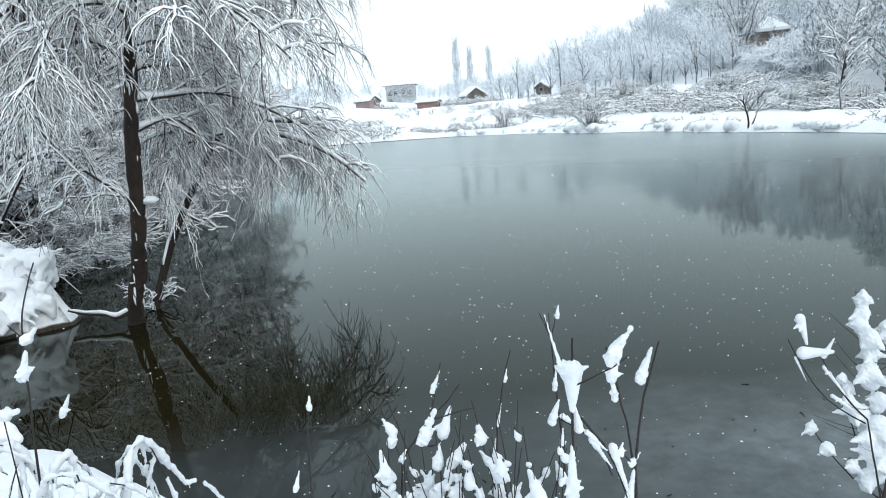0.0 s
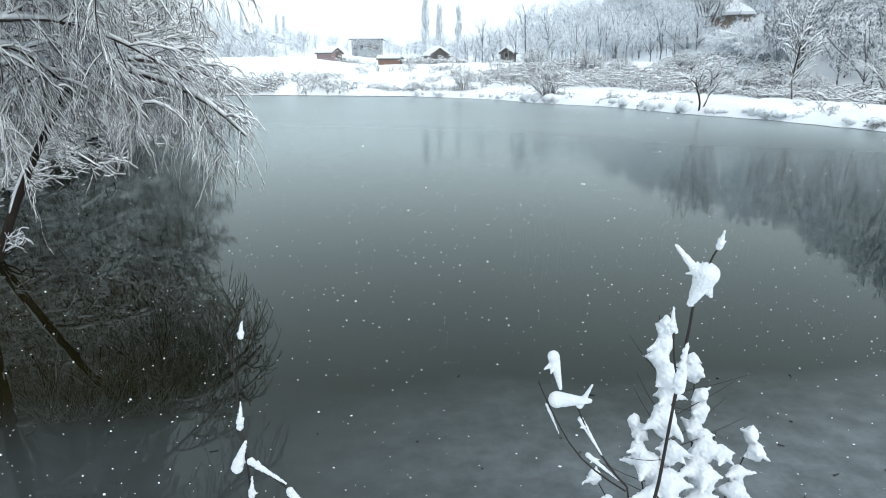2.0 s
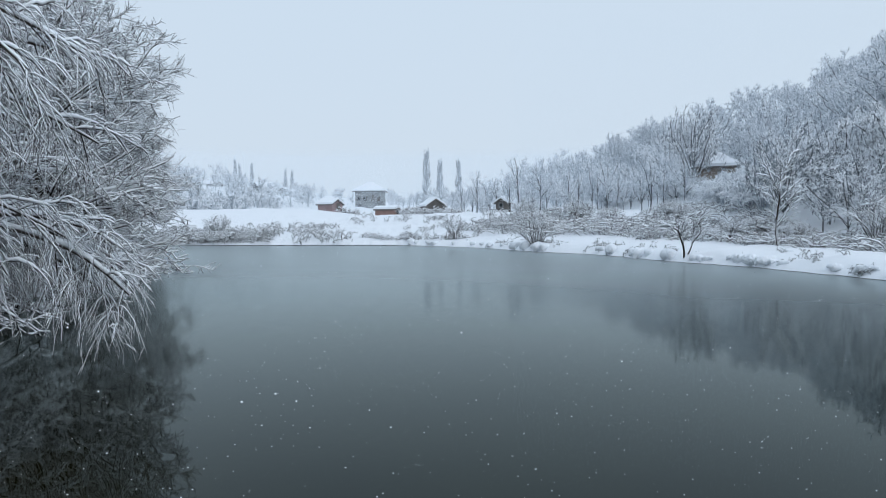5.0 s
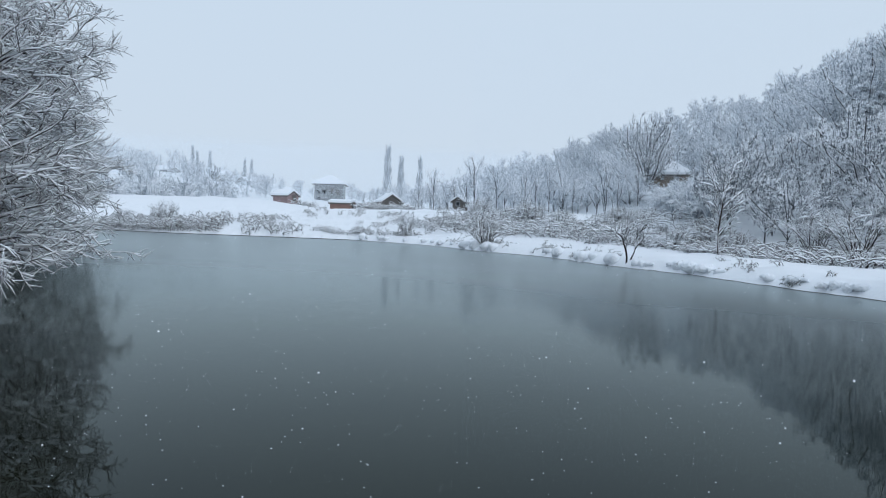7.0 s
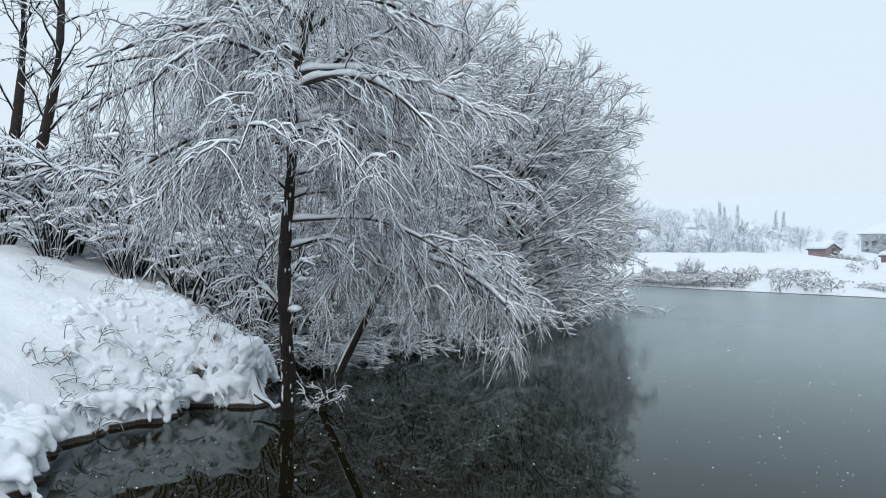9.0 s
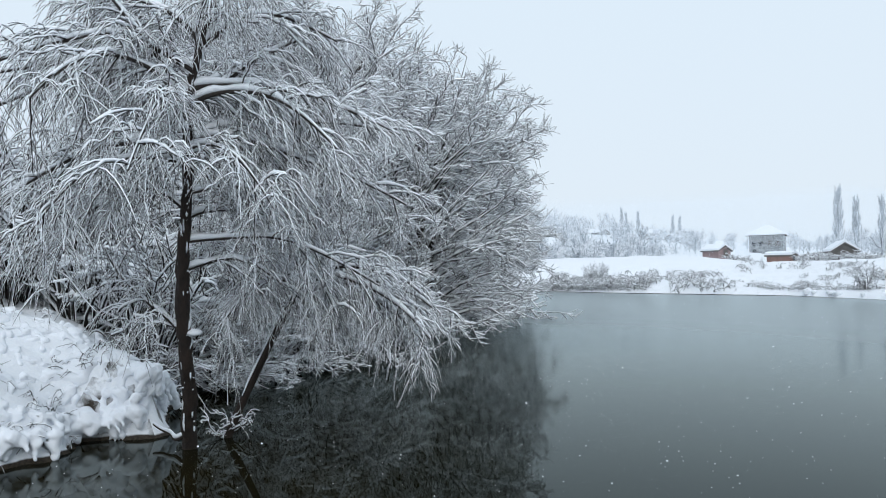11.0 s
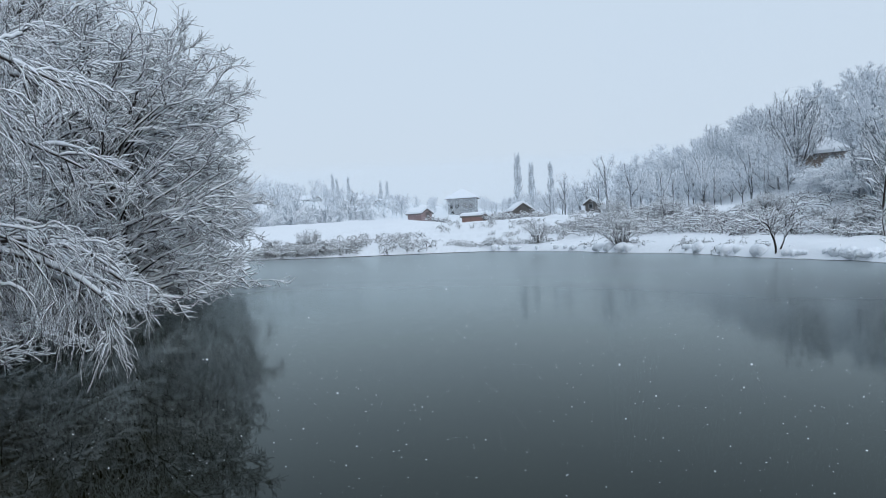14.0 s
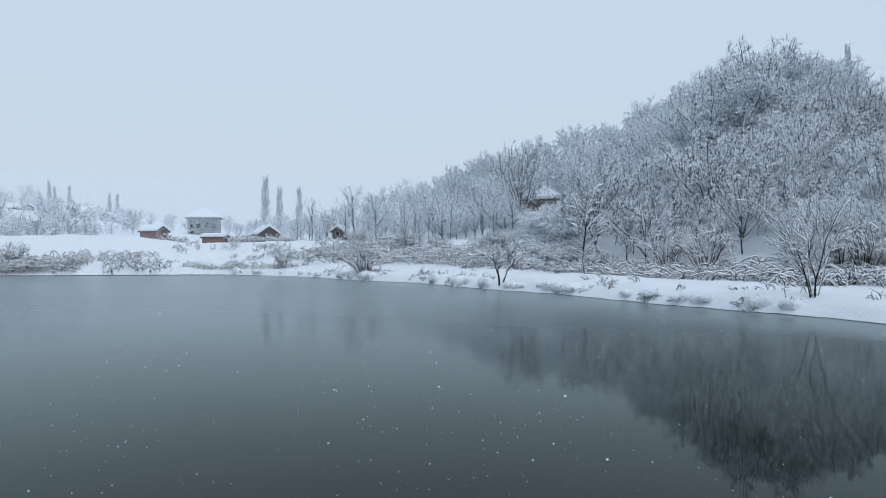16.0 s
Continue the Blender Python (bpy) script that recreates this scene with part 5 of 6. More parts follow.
house("hut", "small dark hut among bare trees, snow on its roof", 16.6, 102.0, 3.6, -30, 1.7, 1.7, 1.2, 0.65, M_BOARD, False, 0.25, [(0.5, 0.7, 0.5, 0.5)], [], 0.15)
house("hill_house", "tan brick house on the slope under a snowy hipped roof", 44.4, 93.0, 6.7, -28, 5.4, 5.4, 2.4, 2.0, M_TAN, True, 0.6, [(0.7, 0.8, 0.8, 0.9)])
FAR_HOUSES = [(-79.0, 292.0, 20.4, 8.0), (-74.0, 303.0, 19.5, 7.0), (-58.0, 296.0, 19.5, 8.5), (-51.5, 318.0, 18.2, 8.0), (-66.0, 298.0, 18.3, 6.5)]
first = None
for i, (x, y, top, w) in enumerate(FAR_HOUSES):
    if first is None:
        first = house("cottage", "pale cottage with a snowy gable roof in the valley", 0, 0, 0, 0, 8.0, 6.5, 2.6, 1.8, M_PLASTER, False, 0.4, [(0.25, 0.9, 1.0, 1.1), (0.7, 0.9, 1.0, 1.1)], [(0.48, 0.0, 0.9, 2.0)])
        ob = first
    else:
        ob = copy_thing(first, Matrix.Identity(4))
    ob.matrix_basis = pose(x, y, top - 4.5 * w / 8, 0, 0, 70 + 25 * i) @ Matrix.Scale(w / 8, 4)
    tagged(ob, group="cottages in the valley")


# ---------------------------------------------------------------- weeds on the near bank
def lump(a, b, r, rand):
    """Cones for one lump of snow along a short line, with pointed lobes."""
    a, b = np.array(a, float), np.array(b, float)
    cones = [(a, b, r * 0.8, r * 0.22)]
    body = a + (b - a) * 0.2
    for k in range(3 if r < 0.03 else 1):
        d = rand.normal(0, 1, 3) * np.array([1, 1, 0.7])
        d = d / np.linalg.norm(d)
        cones.append((body, body + d * (1.0 + 0.7 * rand.random()) * r, r * 0.62, r * 0.12))
    return cones


def line(a, b, p, bend, rand):
    s = np.linspace(0, 1, p)[:, None]
    a, b = np.array(a, float), np.array(b, float)
    out = a * (1 - s) + b * s
    return out + np.sin(np.pi * s) * np.array(bend) + rand.normal(0, 0.0012, (p, 3)) * np.sin(np.pi * s)


def weed(name, label, seed, stems, pads):
    """A dead weed: stems (from, to, radius, bend) and lumps of snow (from, to, radius) caught on them."""
    rand = np.random.default_rng(seed)
    thing = new(name)
    for a, b, r, bend in stems:
        path = line(a, b, 8, bend, rand)[None]
        part("stem", mesh_from("stem", *tubes([(path, r * 0.85, r * 0.55)], 6), M_STEM), M_STEM, thing)
    groups = []
    for a, b, r in pads:
        mid, reach = (np.array(a) + np.array(b)) / 2, np.linalg.norm(np.array(a) - np.array(b)) / 2
        home_group = next((g for g in groups if any(np.linalg.norm(mid - m) < (r + q + reach + e) * 0.8 for m, e, q, _ in g)), None)
        if home_group is None:
            home_group = []
            groups.append(home_group)
        home_group.append((mid, reach, r, (a, b)))
    for g in groups:
        cones = []
        for _, _, r, (a, b) in g:
            cones += lump(a, b, r * (0.74 if seed < 203 else 0.8), rand)
        r = min(q for _, _, q, _ in g)
        cap = snow_mass(cones, max(0.002, r * 0.12), r * 0.4, r * 0.16, seed)
        part("snow_cap", mesh_from("snow_cap", *cap, M_TONED), M_TONED, thing, "lump of fresh snow")
    return tagged(thing, label, "weed")


def tall_weeds():
    weed("tall_weed", "dead branching weed stalk with lumps of snow in its forks", 201,
         [((0.17, 1.10, 0.55), (0.199, 1.092, 1.767), 0.0045, (0.004, 0, 0)), ((0.199, 1.092, 1.76), (0.204, 1.091, 1.868), 0.0035, (0, 0, 0)),
          ((0.19, 1.094, 1.79), (0.16, 1.098, 1.909), 0.002, (0, 0, 0)), ((0.205, 1.08, 1.79), (0.283, 1.042, 1.847), 0.002, (0, 0, -0.004)),
          ((0.205, 1.11, 1.73), (0.29, 1.094, 1.56), 0.0025, (0.01, 0, 0.01))],
         [((0.202, 1.091, 1.812), (0.199, 1.092, 1.740), 0.030), ((0.197, 1.092, 1.812), (0.178, 1.094, 1.828), 0.014), ((0.209, 1.09, 1.812), (0.228, 1.087, 1.818), 0.013), ((0.188, 1.094, 1.80), (0.16, 1.098, 1.912), 0.007), ((0.25, 1.02, 1.855), (0.282, 1.013, 1.905), 0.019),
          ((0.192, 1.093, 1.575), (0.196, 1.093, 1.672), 0.020), ((0.21, 1.10, 1.70), (0.204, 1.10, 1.745), 0.014), ((0.225, 1.105, 1.69), (0.262, 1.10, 1.65), 0.008),
          ((0.268, 1.10, 1.66), (0.292, 1.09, 1.57), 0.013)])
    weed("tall_weed", "dead forked weed stalk with snow caught near its tips", 202,
         [((0.36, 1.31, 0.55), (0.362, 1.30, 1.50), 0.006, (0.004, 0, 0)), ((0.362, 1.30, 1.50), (0.412, 1.286, 1.778), 0.0035, (-0.008, 0, 0)),
          ((0.36, 1.302, 1.48), (0.313, 1.313, 1.765), 0.003, (0.008, 0, 0)), ((0.36, 1.30, 1.50), (0.33, 1.29, 1.55), 0.002, (0, 0, 0))],
         [((0.376, 1.296, 1.698), (0.398, 1.291, 1.762), 0.019), ((0.321, 1.31, 1.70), (0.337, 1.307, 1.745), 0.018), ((0.327, 1.31, 1.655), (0.324, 1.31, 1.70), 0.013),
          ((0.355, 1.30, 1.51), (0.372, 1.30, 1.535), 0.011), ((0.345, 1.30, 1.42), (0.36, 1.30, 1.50), 0.016), ((0.33, 1.29, 1.54), (0.335, 1.29, 1.565), 0.010)])
    weed("tall_weed", "slender dead weed with a three-pronged tip and snow caps", 203,
         [((0.48, 2.72, 0.2), (0.431, 2.717, 1.046), 0.007, (0, 0, 0)), ((0.431, 2.717, 1.046), (0.419, 2.715, 1.30), 0.005, (0, 0, 0)), ((0.419, 2.715, 1.30), (0.376, 2.708, 1.416), 0.003, (0, 0, 0)),
          ((0.419, 2.715, 1.30), (0.414, 2.714, 1.41), 0.003, (0, 0, 0)), ((0.419, 2.715, 1.30), (0.455, 2.72, 1.43), 0.003, (0, 0, 0)), ((0.435, 2.718, 0.94), (0.66, 2.734, 0.64), 0.005, (0.03, 0, 0.03))],
         [((0.425, 2.716, 1.075), (0.433, 2.717, 1.165), 0.017), ((0.405, 2.714, 0.93), (0.438, 2.717, 1.02), 0.030), ((0.451, 2.719, 1.39), (0.458, 2.72, 1.44), 0.015),
          ((0.45, 2.715, 0.95), (0.56, 2.72, 0.86), 0.018), ((0.57, 2.72, 0.83), (0.66, 2.73, 0.68), 0.020), ((0.445, 2.716, 0.82), (0.45, 2.717, 0.89), 0.016)])
    weed("tall_weed", "dead weed with three bare tips and snow in the fork", 204,
         [((-0.22, 1.77, 0.55), (-0.162, 1.773, 1.315), 0.005, (-0.01, 0, 0)), ((-0.162, 1.773, 1.315), (-0.076, 1.778, 1.424), 0.004, (0, 0, 0)), ((-0.075, 1.778, 1.43), (0.015, 1.78, 1.52), 0.003, (0, 0, -0.01)),
          ((-0.075, 1.779, 1.42), (0.049, 1.779, 1.447), 0.003, (0, 0, 0)), ((-0.075, 1.778, 1.43), (-0.033, 1.78, 1.585), 0.003, (0, 0, 0))],
         [((-0.10, 1.777, 1.365), (-0.06, 1.779, 1.448), 0.028), ((-0.062, 1.779, 1.505), (-0.037, 1.78, 1.562), 0.011), ((-0.165, 1.773, 1.31), (-0.15, 1.775, 1.34), 0.012)])
    weed("tall_weed", "thin dead weed stalk with a cap of snow", 205, [((-0.45, 1.49, 0.55), (-0.355, 1.509, 1.543), 0.004, (0.01, 0, 0)), ((-0.355, 1.509, 1.543), (-0.343, 1.512, 1.61), 0.0025, (0, 0, 0))],
         [((-0.345, 1.512, 1.60), (-0.342, 1.512, 1.632), 0.010), ((-0.40, 1.50, 1.40), (-0.385, 1.50, 1.45), 0.010)])
    weed("tall_weed", "long thin dead stalk flecked with snow", 206, [((0.05, 1.9, 0.5), (0.118, 1.896, 1.318), 0.0045, (0, 0, 0)), ((0.118, 1.896, 1.318), (0.172, 1.892, 1.565), 0.003, (-0.006, 0, 0))],
         [((0.09, 1.897, 1.18), (0.112, 1.896, 1.29), 0.010), ((0.12, 1.895, 1.33), (0.135, 1.894, 1.40), 0.007), ((0.15, 1.893, 1.47), (0.158, 1.892, 1.51), 0.008)])
    weed("tall_weed", "reddish dead weed stalk with scraps of snow", 207, [((-1.64, 2.38, 0.4), (-1.579, 2.433, 1.526), 0.007, (0, 0, 0)), ((-1.579, 2.433, 1.526), (-1.505, 2.479, 1.843), 0.004, (-0.02, 0, 0)),
          ((-1.66, 2.40, 0.4), (-1.70, 2.42, 1.35), 0.004, (0, 0, 0)), ((-1.57, 2.44, 1.56), (-1.63, 2.45, 1.62), 0.003, (0, 0, 0))],
         [((-1.60, 2.43, 1.42), (-1.57, 2.43, 1.52), 0.030), ((-1.70, 2.42, 1.28), (-1.63, 2.41, 1.30), 0.032), ((-1.57, 2.44, 1.56), (-1.53, 2.45, 1.60), 0.028), ((-1.50, 2.46, 1.25), (-1.46, 2.46, 1.33), 0.02)])
    weed("tall_weed", "tall dead weed with a horned lump of snow at its fork", 208,
         [((1.66, 2.50, 0.35), (1.74, 2.42, 1.26), 0.009, (0.01, 0, 0)), ((1.74, 2.42, 1.26), (1.762, 2.39, 1.61), 0.007, (0, 0, 0)), ((1.762, 2.39, 1.63), (1.81, 2.37, 1.76), 0.004, (0, 0, 0)),
          ((1.745, 2.41, 1.33), (1.72, 2.41, 1.53), 0.004, (-0.01, 0, 0)), ((1.72, 2.45, 0.95), (1.76, 2.46, 0.80), 0.003, (0.03, 0, 0))],
         [((1.785, 2.385, 1.665), (1.752, 2.395, 1.58), 0.052), ((1.775, 2.388, 1.655), (1.70, 2.40, 1.745), 0.024), ((1.806, 2.372, 1.745), (1.815, 2.37, 1.79), 0.014),
          ((1.715, 2.41, 1.50), (1.712, 2.41, 1.565), 0.014), ((1.745, 2.41, 1.32), (1.755, 2.40, 1.46), 0.027)])
    weed("side_weed", "bent dead stems with a star-shaped lump of snow", 209,
         [((1.78, 2.58, 0.35), (1.683, 2.589, 0.883), 0.006, (0, 0, 0)), ((1.683, 2.589, 0.883), (1.518, 2.654, 1.157), 0.005, (-0.01, 0, -0.02)), ((1.683, 2.60, 0.86), (1.40, 2.687, 1.22), 0.004, (-0.02, 0, -0.05))],
         [((1.445, 2.679, 1.31), (1.47, 2.67, 1.20), 0.030), ((1.46, 2.675, 1.16), (1.56, 2.639, 1.17), 0.042), ((1.53, 2.65, 1.15), (1.565, 2.639, 1.225), 0.018), ((1.535, 2.65, 1.10), (1.60, 2.61, 0.99), 0.014),
          ((1.43, 2.68, 1.14), (1.47, 2.67, 1.04), 0.009), ((1.56, 2.63, 0.98), (1.66, 2.60, 0.90), 0.013)])


def laden_bush(name, label, seed, x, y, z0, z1, wide, stems, pads, r, lean=(0, 0), spire=0.75):
    """A small bush whose twigs carry ragged lumps of snow. spire: how much it narrows upwards."""
    rand = np.random.default_rng(seed)
    thing = new(name)
    tips, cones = [], []
    for k in range(stems):
        u = rand.random()
        top = z0 + (z1 - z0) * (0.45 + 0.55 * u)
        a = rand.random() * 6.283
        q = wide * (1.05 - spire * (top - z0) / (z1 - z0)) * (0.3 + 0.7 * rand.random())
        end = np.array([x + lean[0] * u + math.cos(a) * q, y + lean[1] * u + math.sin(a) * q, top])
        path = line((x + 0.6 * wide * (rand.random() - 0.5), y + 0.6 * wide * (rand.random() - 0.5), z0 - 0.1), end, 8, (rand.normal(0, 0.02), rand.normal(0, 0.02), 0.02), rand)
        tips.append(path)
        part("stem", mesh_from("stem", *tubes([(path[None], 0.0026, 0.0013)], 5), M_STEM), M_STEM, thing)
    for k in range(pads):
        path = tips[k % stems]
        u = 2.0 + rand.random() * 4.4
        i = int(u)
        c = path[i] + (path[min(i + 1, 7)] - path[i]) * (u - i)
        a = rand.random() * 6.283
        size = r * (0.4 + 0.9 * rand.random() ** 1.5)
        reach = (unit(path[i + 1] - path[i]) * 1.1 + np.array([math.cos(a), math.sin(a), 0.6 * (rand.random() - 0.5)]) * 0.7) * size * (0.8 + 1.2 * rand.random())
        cones += lump(c - reach * 0.6, c + reach * 0.8, size, rand)
    cap = snow_mass(cones, max(0.0045, r * 0.14), r * 0.35, r * 0.10, seed)
    part("snow", mesh_from("snow", *cap, M_TONED), M_TONED, thing, "lumps of snow grown together")
    return tagged(thing, label, "bush")


tall_weeds()
laden_bush("laden_bush", "clump of weeds bowed under lumps of snow", 221, -0.10, 1.74, 0.85, 1.46, 0.22, 28, 120, 0.021, (0, 0), 0.1)
laden_bush("laden_bush", "clump of weeds bowed under lumps of snow", 222, 0.15, 1.72, 0.85, 1.43, 0.20, 28, 110, 0.021, (0, 0), 0.1)


def spired_bush():
    """Stiff twigs carrying spires of joined, pointed pads of snow."""
    rand = np.random.default_rng(220)
    thing = new("spired_bush")
    cones = []
    spires = [((2.02, 2.80, 0.3), (1.99, 3.19, 1.25), 0.034, 1.0), ((2.08, 2.82, 0.3), (2.16, 3.20, 1.08), 0.034, 0.75), ((1.98, 2.80, 0.3), (1.72, 3.08, 0.62), 0.036, 0.4),
              ((2.06, 2.80, 0.3), (2.40, 3.10, 0.78), 0.036, 0.5), ((2.02, 2.80, 0.3), (2.2, 3.05, 0.80), 0.042, 0.7), ((1.96, 2.80, 0.3), (1.88, 3.12, 0.86), 0.038, 0.6)]
    for a, b, r, share in spires:
        a, b = np.array(a), np.array(b)
        path = line(a, b, 8, (0, 0.05, -0.05), rand)
        part("stem", mesh_from("stem", *tubes([(path[None], 0.005, 0.002)], 5), M_STEM), M_STEM, thing)
        z = b[2] - 0.02
        k = 0
        while z > max(b[2] - share * 0.9, 0.4):
            u = (z - a[2]) / (b[2] - a[2])
            c = a + (b - a) * u + np.array([rand.normal(0, 0.45 * r), rand.normal(0, 0.45 * r), 0])
            size = r * (0.6 + 0.17 * k ** 0.8) * (0.8 + 0.4 * rand.random())
            size = min(size, 0.066)
            cones.append((c + np.array([0, 0, size * 0.3]), c - np.array([0, 0, 0.9 * size]), size * 0.5, size * 0.8))
            turn = rand.random() * 6.283
            for j in range(3 + k % 2):
                w = turn + j * 1.9 + rand.normal(0, 0.3)
                reach = size * (1.1 + 1.5 * rand.random())
                tip = c + np.array([math.cos(w) * reach, math.sin(w) * reach, size * (-1.2 + 1.7 * rand.random())])
                cones.append((c + (tip - c) * 0.2, tip, size * (0.48 + 0.35 * rand.random()), size * 0.13))
            if k == 0:
                cones.append((c, c + np.array([0.004, 0, 1.7 * size]), size * 0.5, size * 0.1))
            z -= size * (1.5 + 1.2 * rand.random())
            k += 1
    part("snow", mesh_from("snow", *snow_mass(cones, 0.0055, 0.022, 0.005, 220), M_TONED), M_TONED, thing, "spires of joined, pointed pads of snow")
    for k in range(16):
        a = rand.random() * 6.283
        z = 0.55 + 0.6 * rand.random()
        foot = np.array([2.01, 2.9 + 0.25 * (z - 0.3), z - 0.12])
        end = foot + np.array([math.cos(a) * 0.3, math.sin(a) * 0.2, 0.06 + 0.1 * rand.random()])
        part("side_twig", mesh_from("side_twig", *tubes([(line(foot, end, 6, (0, 0, -0.01), rand)[None], 0.0022, 0.001)], 5), M_STEM), M_STEM, thing)
    return tagged(thing, "stiff bush by the water carrying pointed spires of snow", "bush")


spired_bush()


def bowed_bush():
    """Canes bent over in loops, thick with snow, over a heap of it."""
    rand = np.random.default_rng(230)
    thing = new("bowed_bush")
    n = 38
    az = -0.9 + 2.2 * rand.random(n)
    foot = np.stack([-2.15 + 0.75 * rand.random(n), 2.1 + 0.4 * rand.random(n), np.full(n, 0.42)], -1)
    out = 0.16 + 0.36 * rand.random(n)
    end = foot + np.stack([np.cos(az) * out, np.sin(az) * out, 0.08 + 0.42 * rand.random(n)], -1)
    mid = foot + np.stack([np.cos(az) * out * 0.55, np.sin(az) * out * 0.75, 0.50 + 0.62 * rand.random(n)], -1)
    a = arcs(foot, mid, end, 22, rand, 0.07)
    b = children(a, 3, 0.45, 1, 55, 0.22, 0.2, 0.9, 0.05, 6, rand)
    for k in range(n):
        part("cane", mesh_from("cane", *tubes([(a[k:k + 1], 0.006, 0.003)], 5), M_STEM), M_STEM, thing)
    tagged(part("brushwood", mesh_from("brushwood", *tubes([(b, 0.003, 0.002)], 4), M_STEM), M_STEM, thing), kind="stuff")
    cones = []
    for paths, first, thick in ((a, 3, 0.0135), (b, 0, 0.0090)):
        for path in paths:
            r = thick * (0.4 + 0.9 * rand.random(len(path)))
            r[-1] *= 0.4
            for i in range(first, len(path) - 1):
                if rand.random() < 0.9:
                    up = np.array([0, 0, 0.7])
                    cones.append((path[i] + up * r[i], path[i + 1] + up * r[i + 1], r[i], r[i + 1]))
    for k in range(18):
        q = np.array([-2.2 + 1.0 * rand.random(), 2.15 + 0.65 * rand.random(), 0])
        z = 0.62 - 0.5 * max(0, q[1] - 2.3) - 0.3 * abs(q[0] + 1.8) + 0.2 * rand.random()
        w = rand.random() * 6.283
        reach = 0.05 + 0.14 * rand.random()
        r = 0.025 + 0.045 * rand.random()
        cones.append(((q[0], q[1], z), (q[0] + reach * math.cos(w), q[1] + reach * math.sin(w), z - 0.04), r, r * 0.35))
    part("snow", mesh_from("snow", *snow_mass(cones, 0.0078, 0.012, 0.005, 231), M_TONED), M_TONED, thing, "thick snow along the bent canes")
    return tagged(thing, "bush bowed into loops under thick snow beside the water", "bush")


bowed_bush()


# ---------------------------------------------------------------- falling snow, and flecks of it on the water
def flecks(name, label, points, sizes, flat, material, kind_word):
    """Small eight-sided crystals at the given points, as one mass."""
    shape = np.array([(1, 0, 0), (0, 1, 0), (-1, 0, 0), (0, -1, 0), (0, 0, flat), (0, 0, -flat)], float)
    tri = np.array([(0, 1, 4, 4), (1, 2, 4, 4), (2, 3, 4, 4), (3, 0, 4, 4), (1, 0, 5, 5), (2, 1, 5, 5), (3, 2, 5, 5), (0, 3, 5, 5)])[:, :3]
    v = (points[:, None] + shape[None] * sizes[:, None, None]).reshape(-1, 3)
    f = (tri[None] + 6 * np.arange(len(points))[:, None, None]).reshape(-1, 3)
    me = bpy.data.meshes.new(name)
    me.from_pydata(v.tolist(), [], f.tolist())
    me.materials.append(material)
    return tagged(new(name, me), label, kind_word, kind="stuff")


frand = np.random.default_rng(300)
n = 3400
dist = 2.2 + 38 * frand.random(n) ** 1.5
az = np.radians(-75 + 135 * frand.random(n))
flakes = np.stack([2.0 + dist * np.sin(az), 1.5 + dist * np.cos(az), 0.1 + frand.random(n) * (1.2 + dist * 0.05)], -1)
near_n = 45
near_d = 1.6 + 5.0 * frand.random(near_n)
near_az = np.radians(-70 + 125 * frand.random(near_n))
near_flakes = np.stack([3.4 + near_d * np.sin(near_az), 2.3 + near_d * np.cos(near_az), 2.1 + near_d * (-0.32 + 0.27 * frand.random(near_n))], -1)
flecks("falling_snow", "large snowflakes falling close to the bank", near_flakes, 0.0028 + 0.003 * frand.random(near_n), 0.8, M_BRIGHT, "snowflakes")
flecks("falling_snow", "snowflakes falling over the pond", flakes, 0.002 + 0.003 * frand.random(n) ** 2 + dist * 0.00016, 0.8, M_SNOW, "snowflakes")


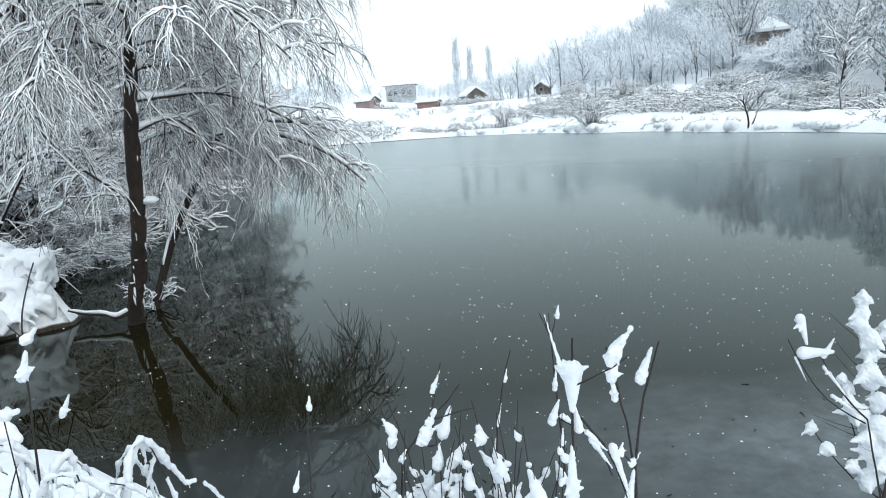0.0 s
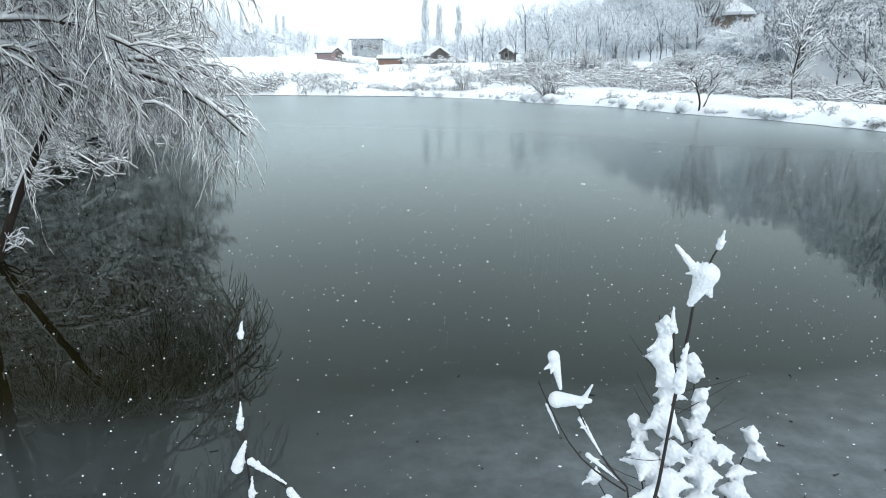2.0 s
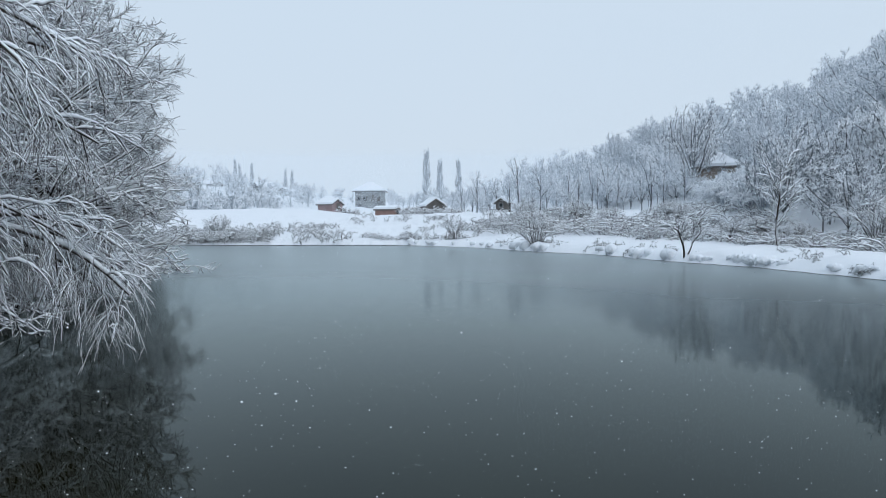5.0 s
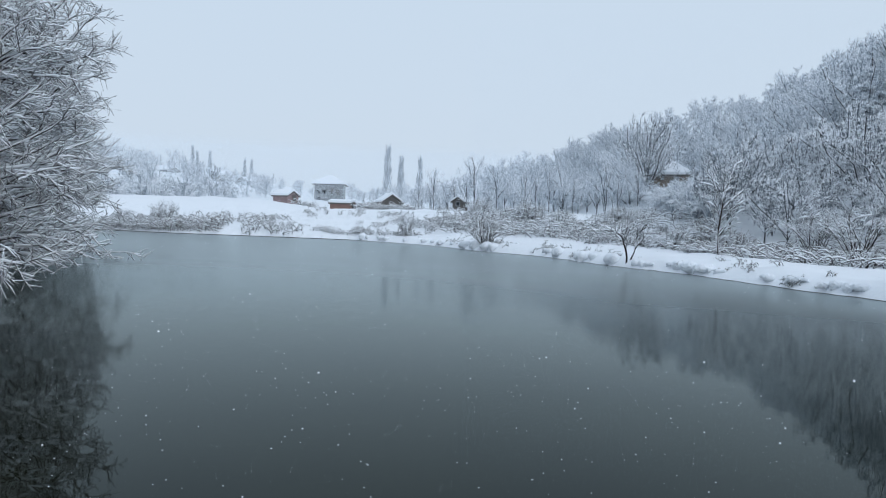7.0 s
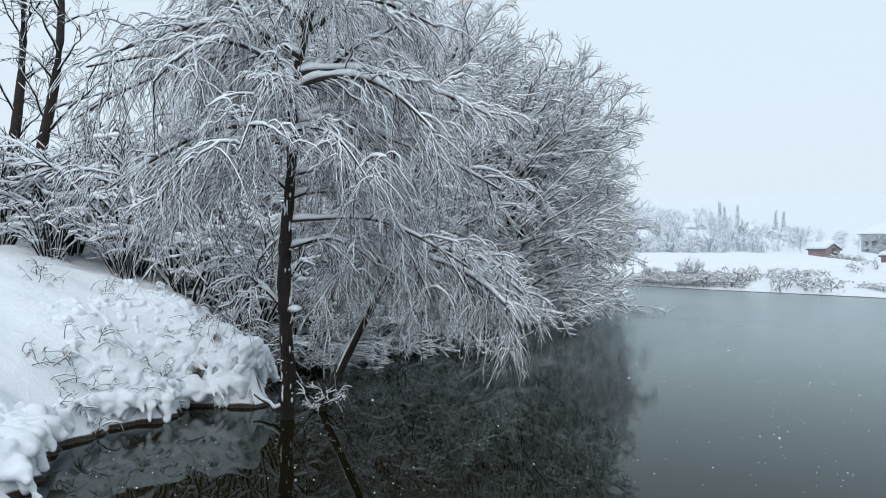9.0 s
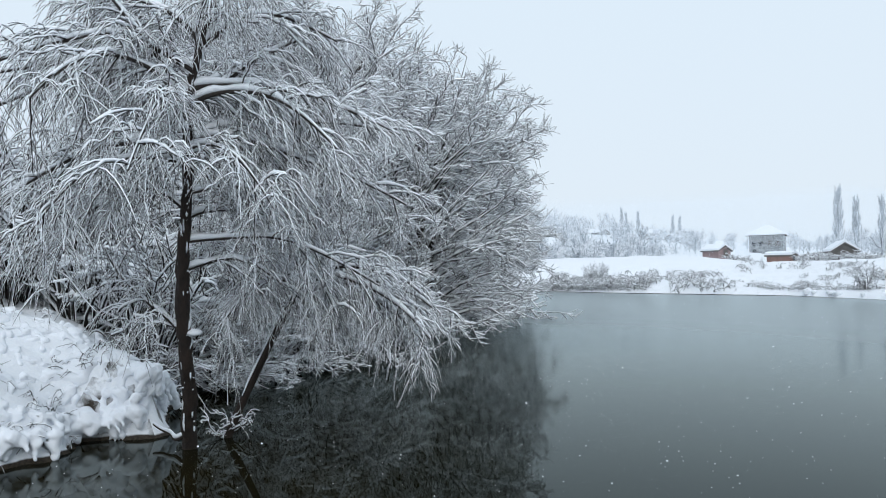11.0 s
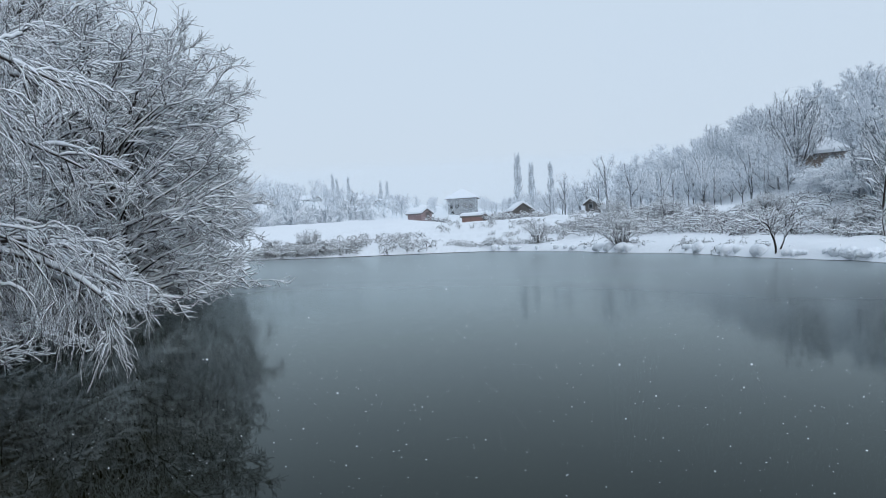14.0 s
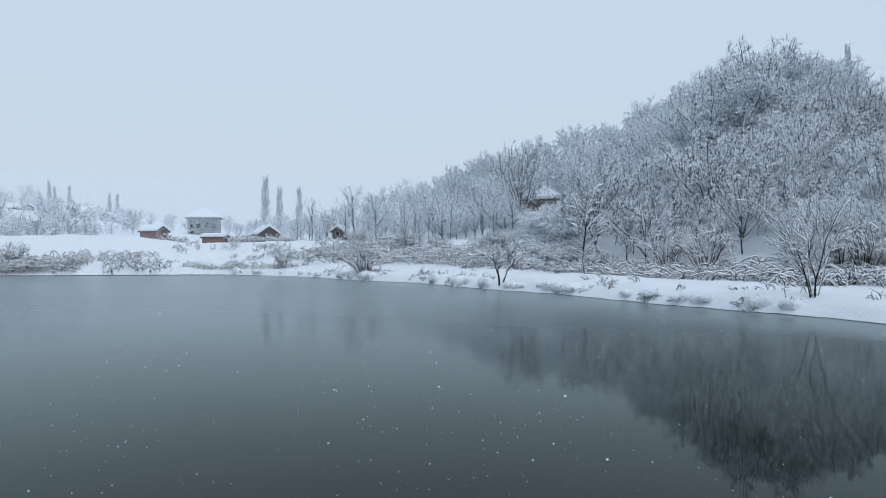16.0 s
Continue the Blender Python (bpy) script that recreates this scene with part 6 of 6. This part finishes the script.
def haze_snowfall(label, n, near, deep, share, az0, az1, rise, seed):
    """Distance haze made of falling snow: oversized single flat flakes, as one mass."""
    rand = np.random.default_rng(seed)
    dist = near + deep * rand.random(n) ** share
    az = np.radians(az0 + (az1 - az0) * rand.random(n))
    x, y = 3.5 + dist * np.sin(az), 2 + dist * np.cos(az)
    mid = np.stack([x, y, 1.0 + rand.random(n) ** 1.3 * (4 + dist * rise)], -1)
    size = dist * 0.00032 * (0.7 + 0.6 * rand.random(n))
    turn = rand.random(n) * 6.283
    lay = rand.normal(0, 0.6, n)
    u = np.stack([np.cos(lay), np.sin(lay), 0 * lay], -1)
    w = np.stack([-np.sin(lay) * 0.35, np.cos(lay) * 0.35, np.full(n, 0.94)], -1)
    v = np.stack([mid + (u * np.cos(turn + k)[:, None] + w * np.sin(turn + k)[:, None]) * size[:, None] for k in (0, 1.57, 3.14, 4.71)], 1)
    ob = new("falling_snow", mesh_from("falling_snow", v.reshape(-1, 3), np.arange(4 * n).reshape(-1, 4), M_HAZE_FLAKE, False))
    tagged(ob, label, "snowflakes", kind="stuff")


haze_snowfall("falling snow in oversized flakes, added as haze over the valley", 330000, 108, 200, 1.15, -34, 32, 0.085, 301)
haze_snowfall("falling snow in oversized flakes, added as haze before the wooded hill", 95000, 44, 40, 1.0, 8, 58, 0.24, 302)
n = 1600
spots_w = np.stack([-4 + 12 * frand.random(n), 3.2 + 12 * frand.random(n) ** 1.6, np.full(n, 0.003)], -1)
flecks("snow_flecks", "flecks of snow floating on the dark water", spots_w, 0.002 + 0.010 * frand.random(n) ** 5, 0.35, M_SNOW, "snow")

# twigs and bits of leaf floating near the bank
def floating_bits():
    rand = np.random.default_rng(310)
    for k in range(34):
        x, y = -2.0 + 6.5 * rand.random(), 3.5 + 2.0 * rand.random() ** 1.6
        a, reach = rand.random() * 6.283, 0.012 + 0.09 * rand.random() ** 3
        path = line((x, y, 0.004), (x + reach * math.cos(a), y + reach * math.sin(a), 0.004), 5, (0.1 * reach, 0, 0), rand)
        ob = new("floating_twig", mesh_from("floating_twig", *tubes([(path[None], 0.003 + 0.003 * rand.random(), 0.002)], 5), M_STEM))
        tagged(ob, "dark bit of twig floating on the pond", "twig", group="floating twigs")


floating_bits()
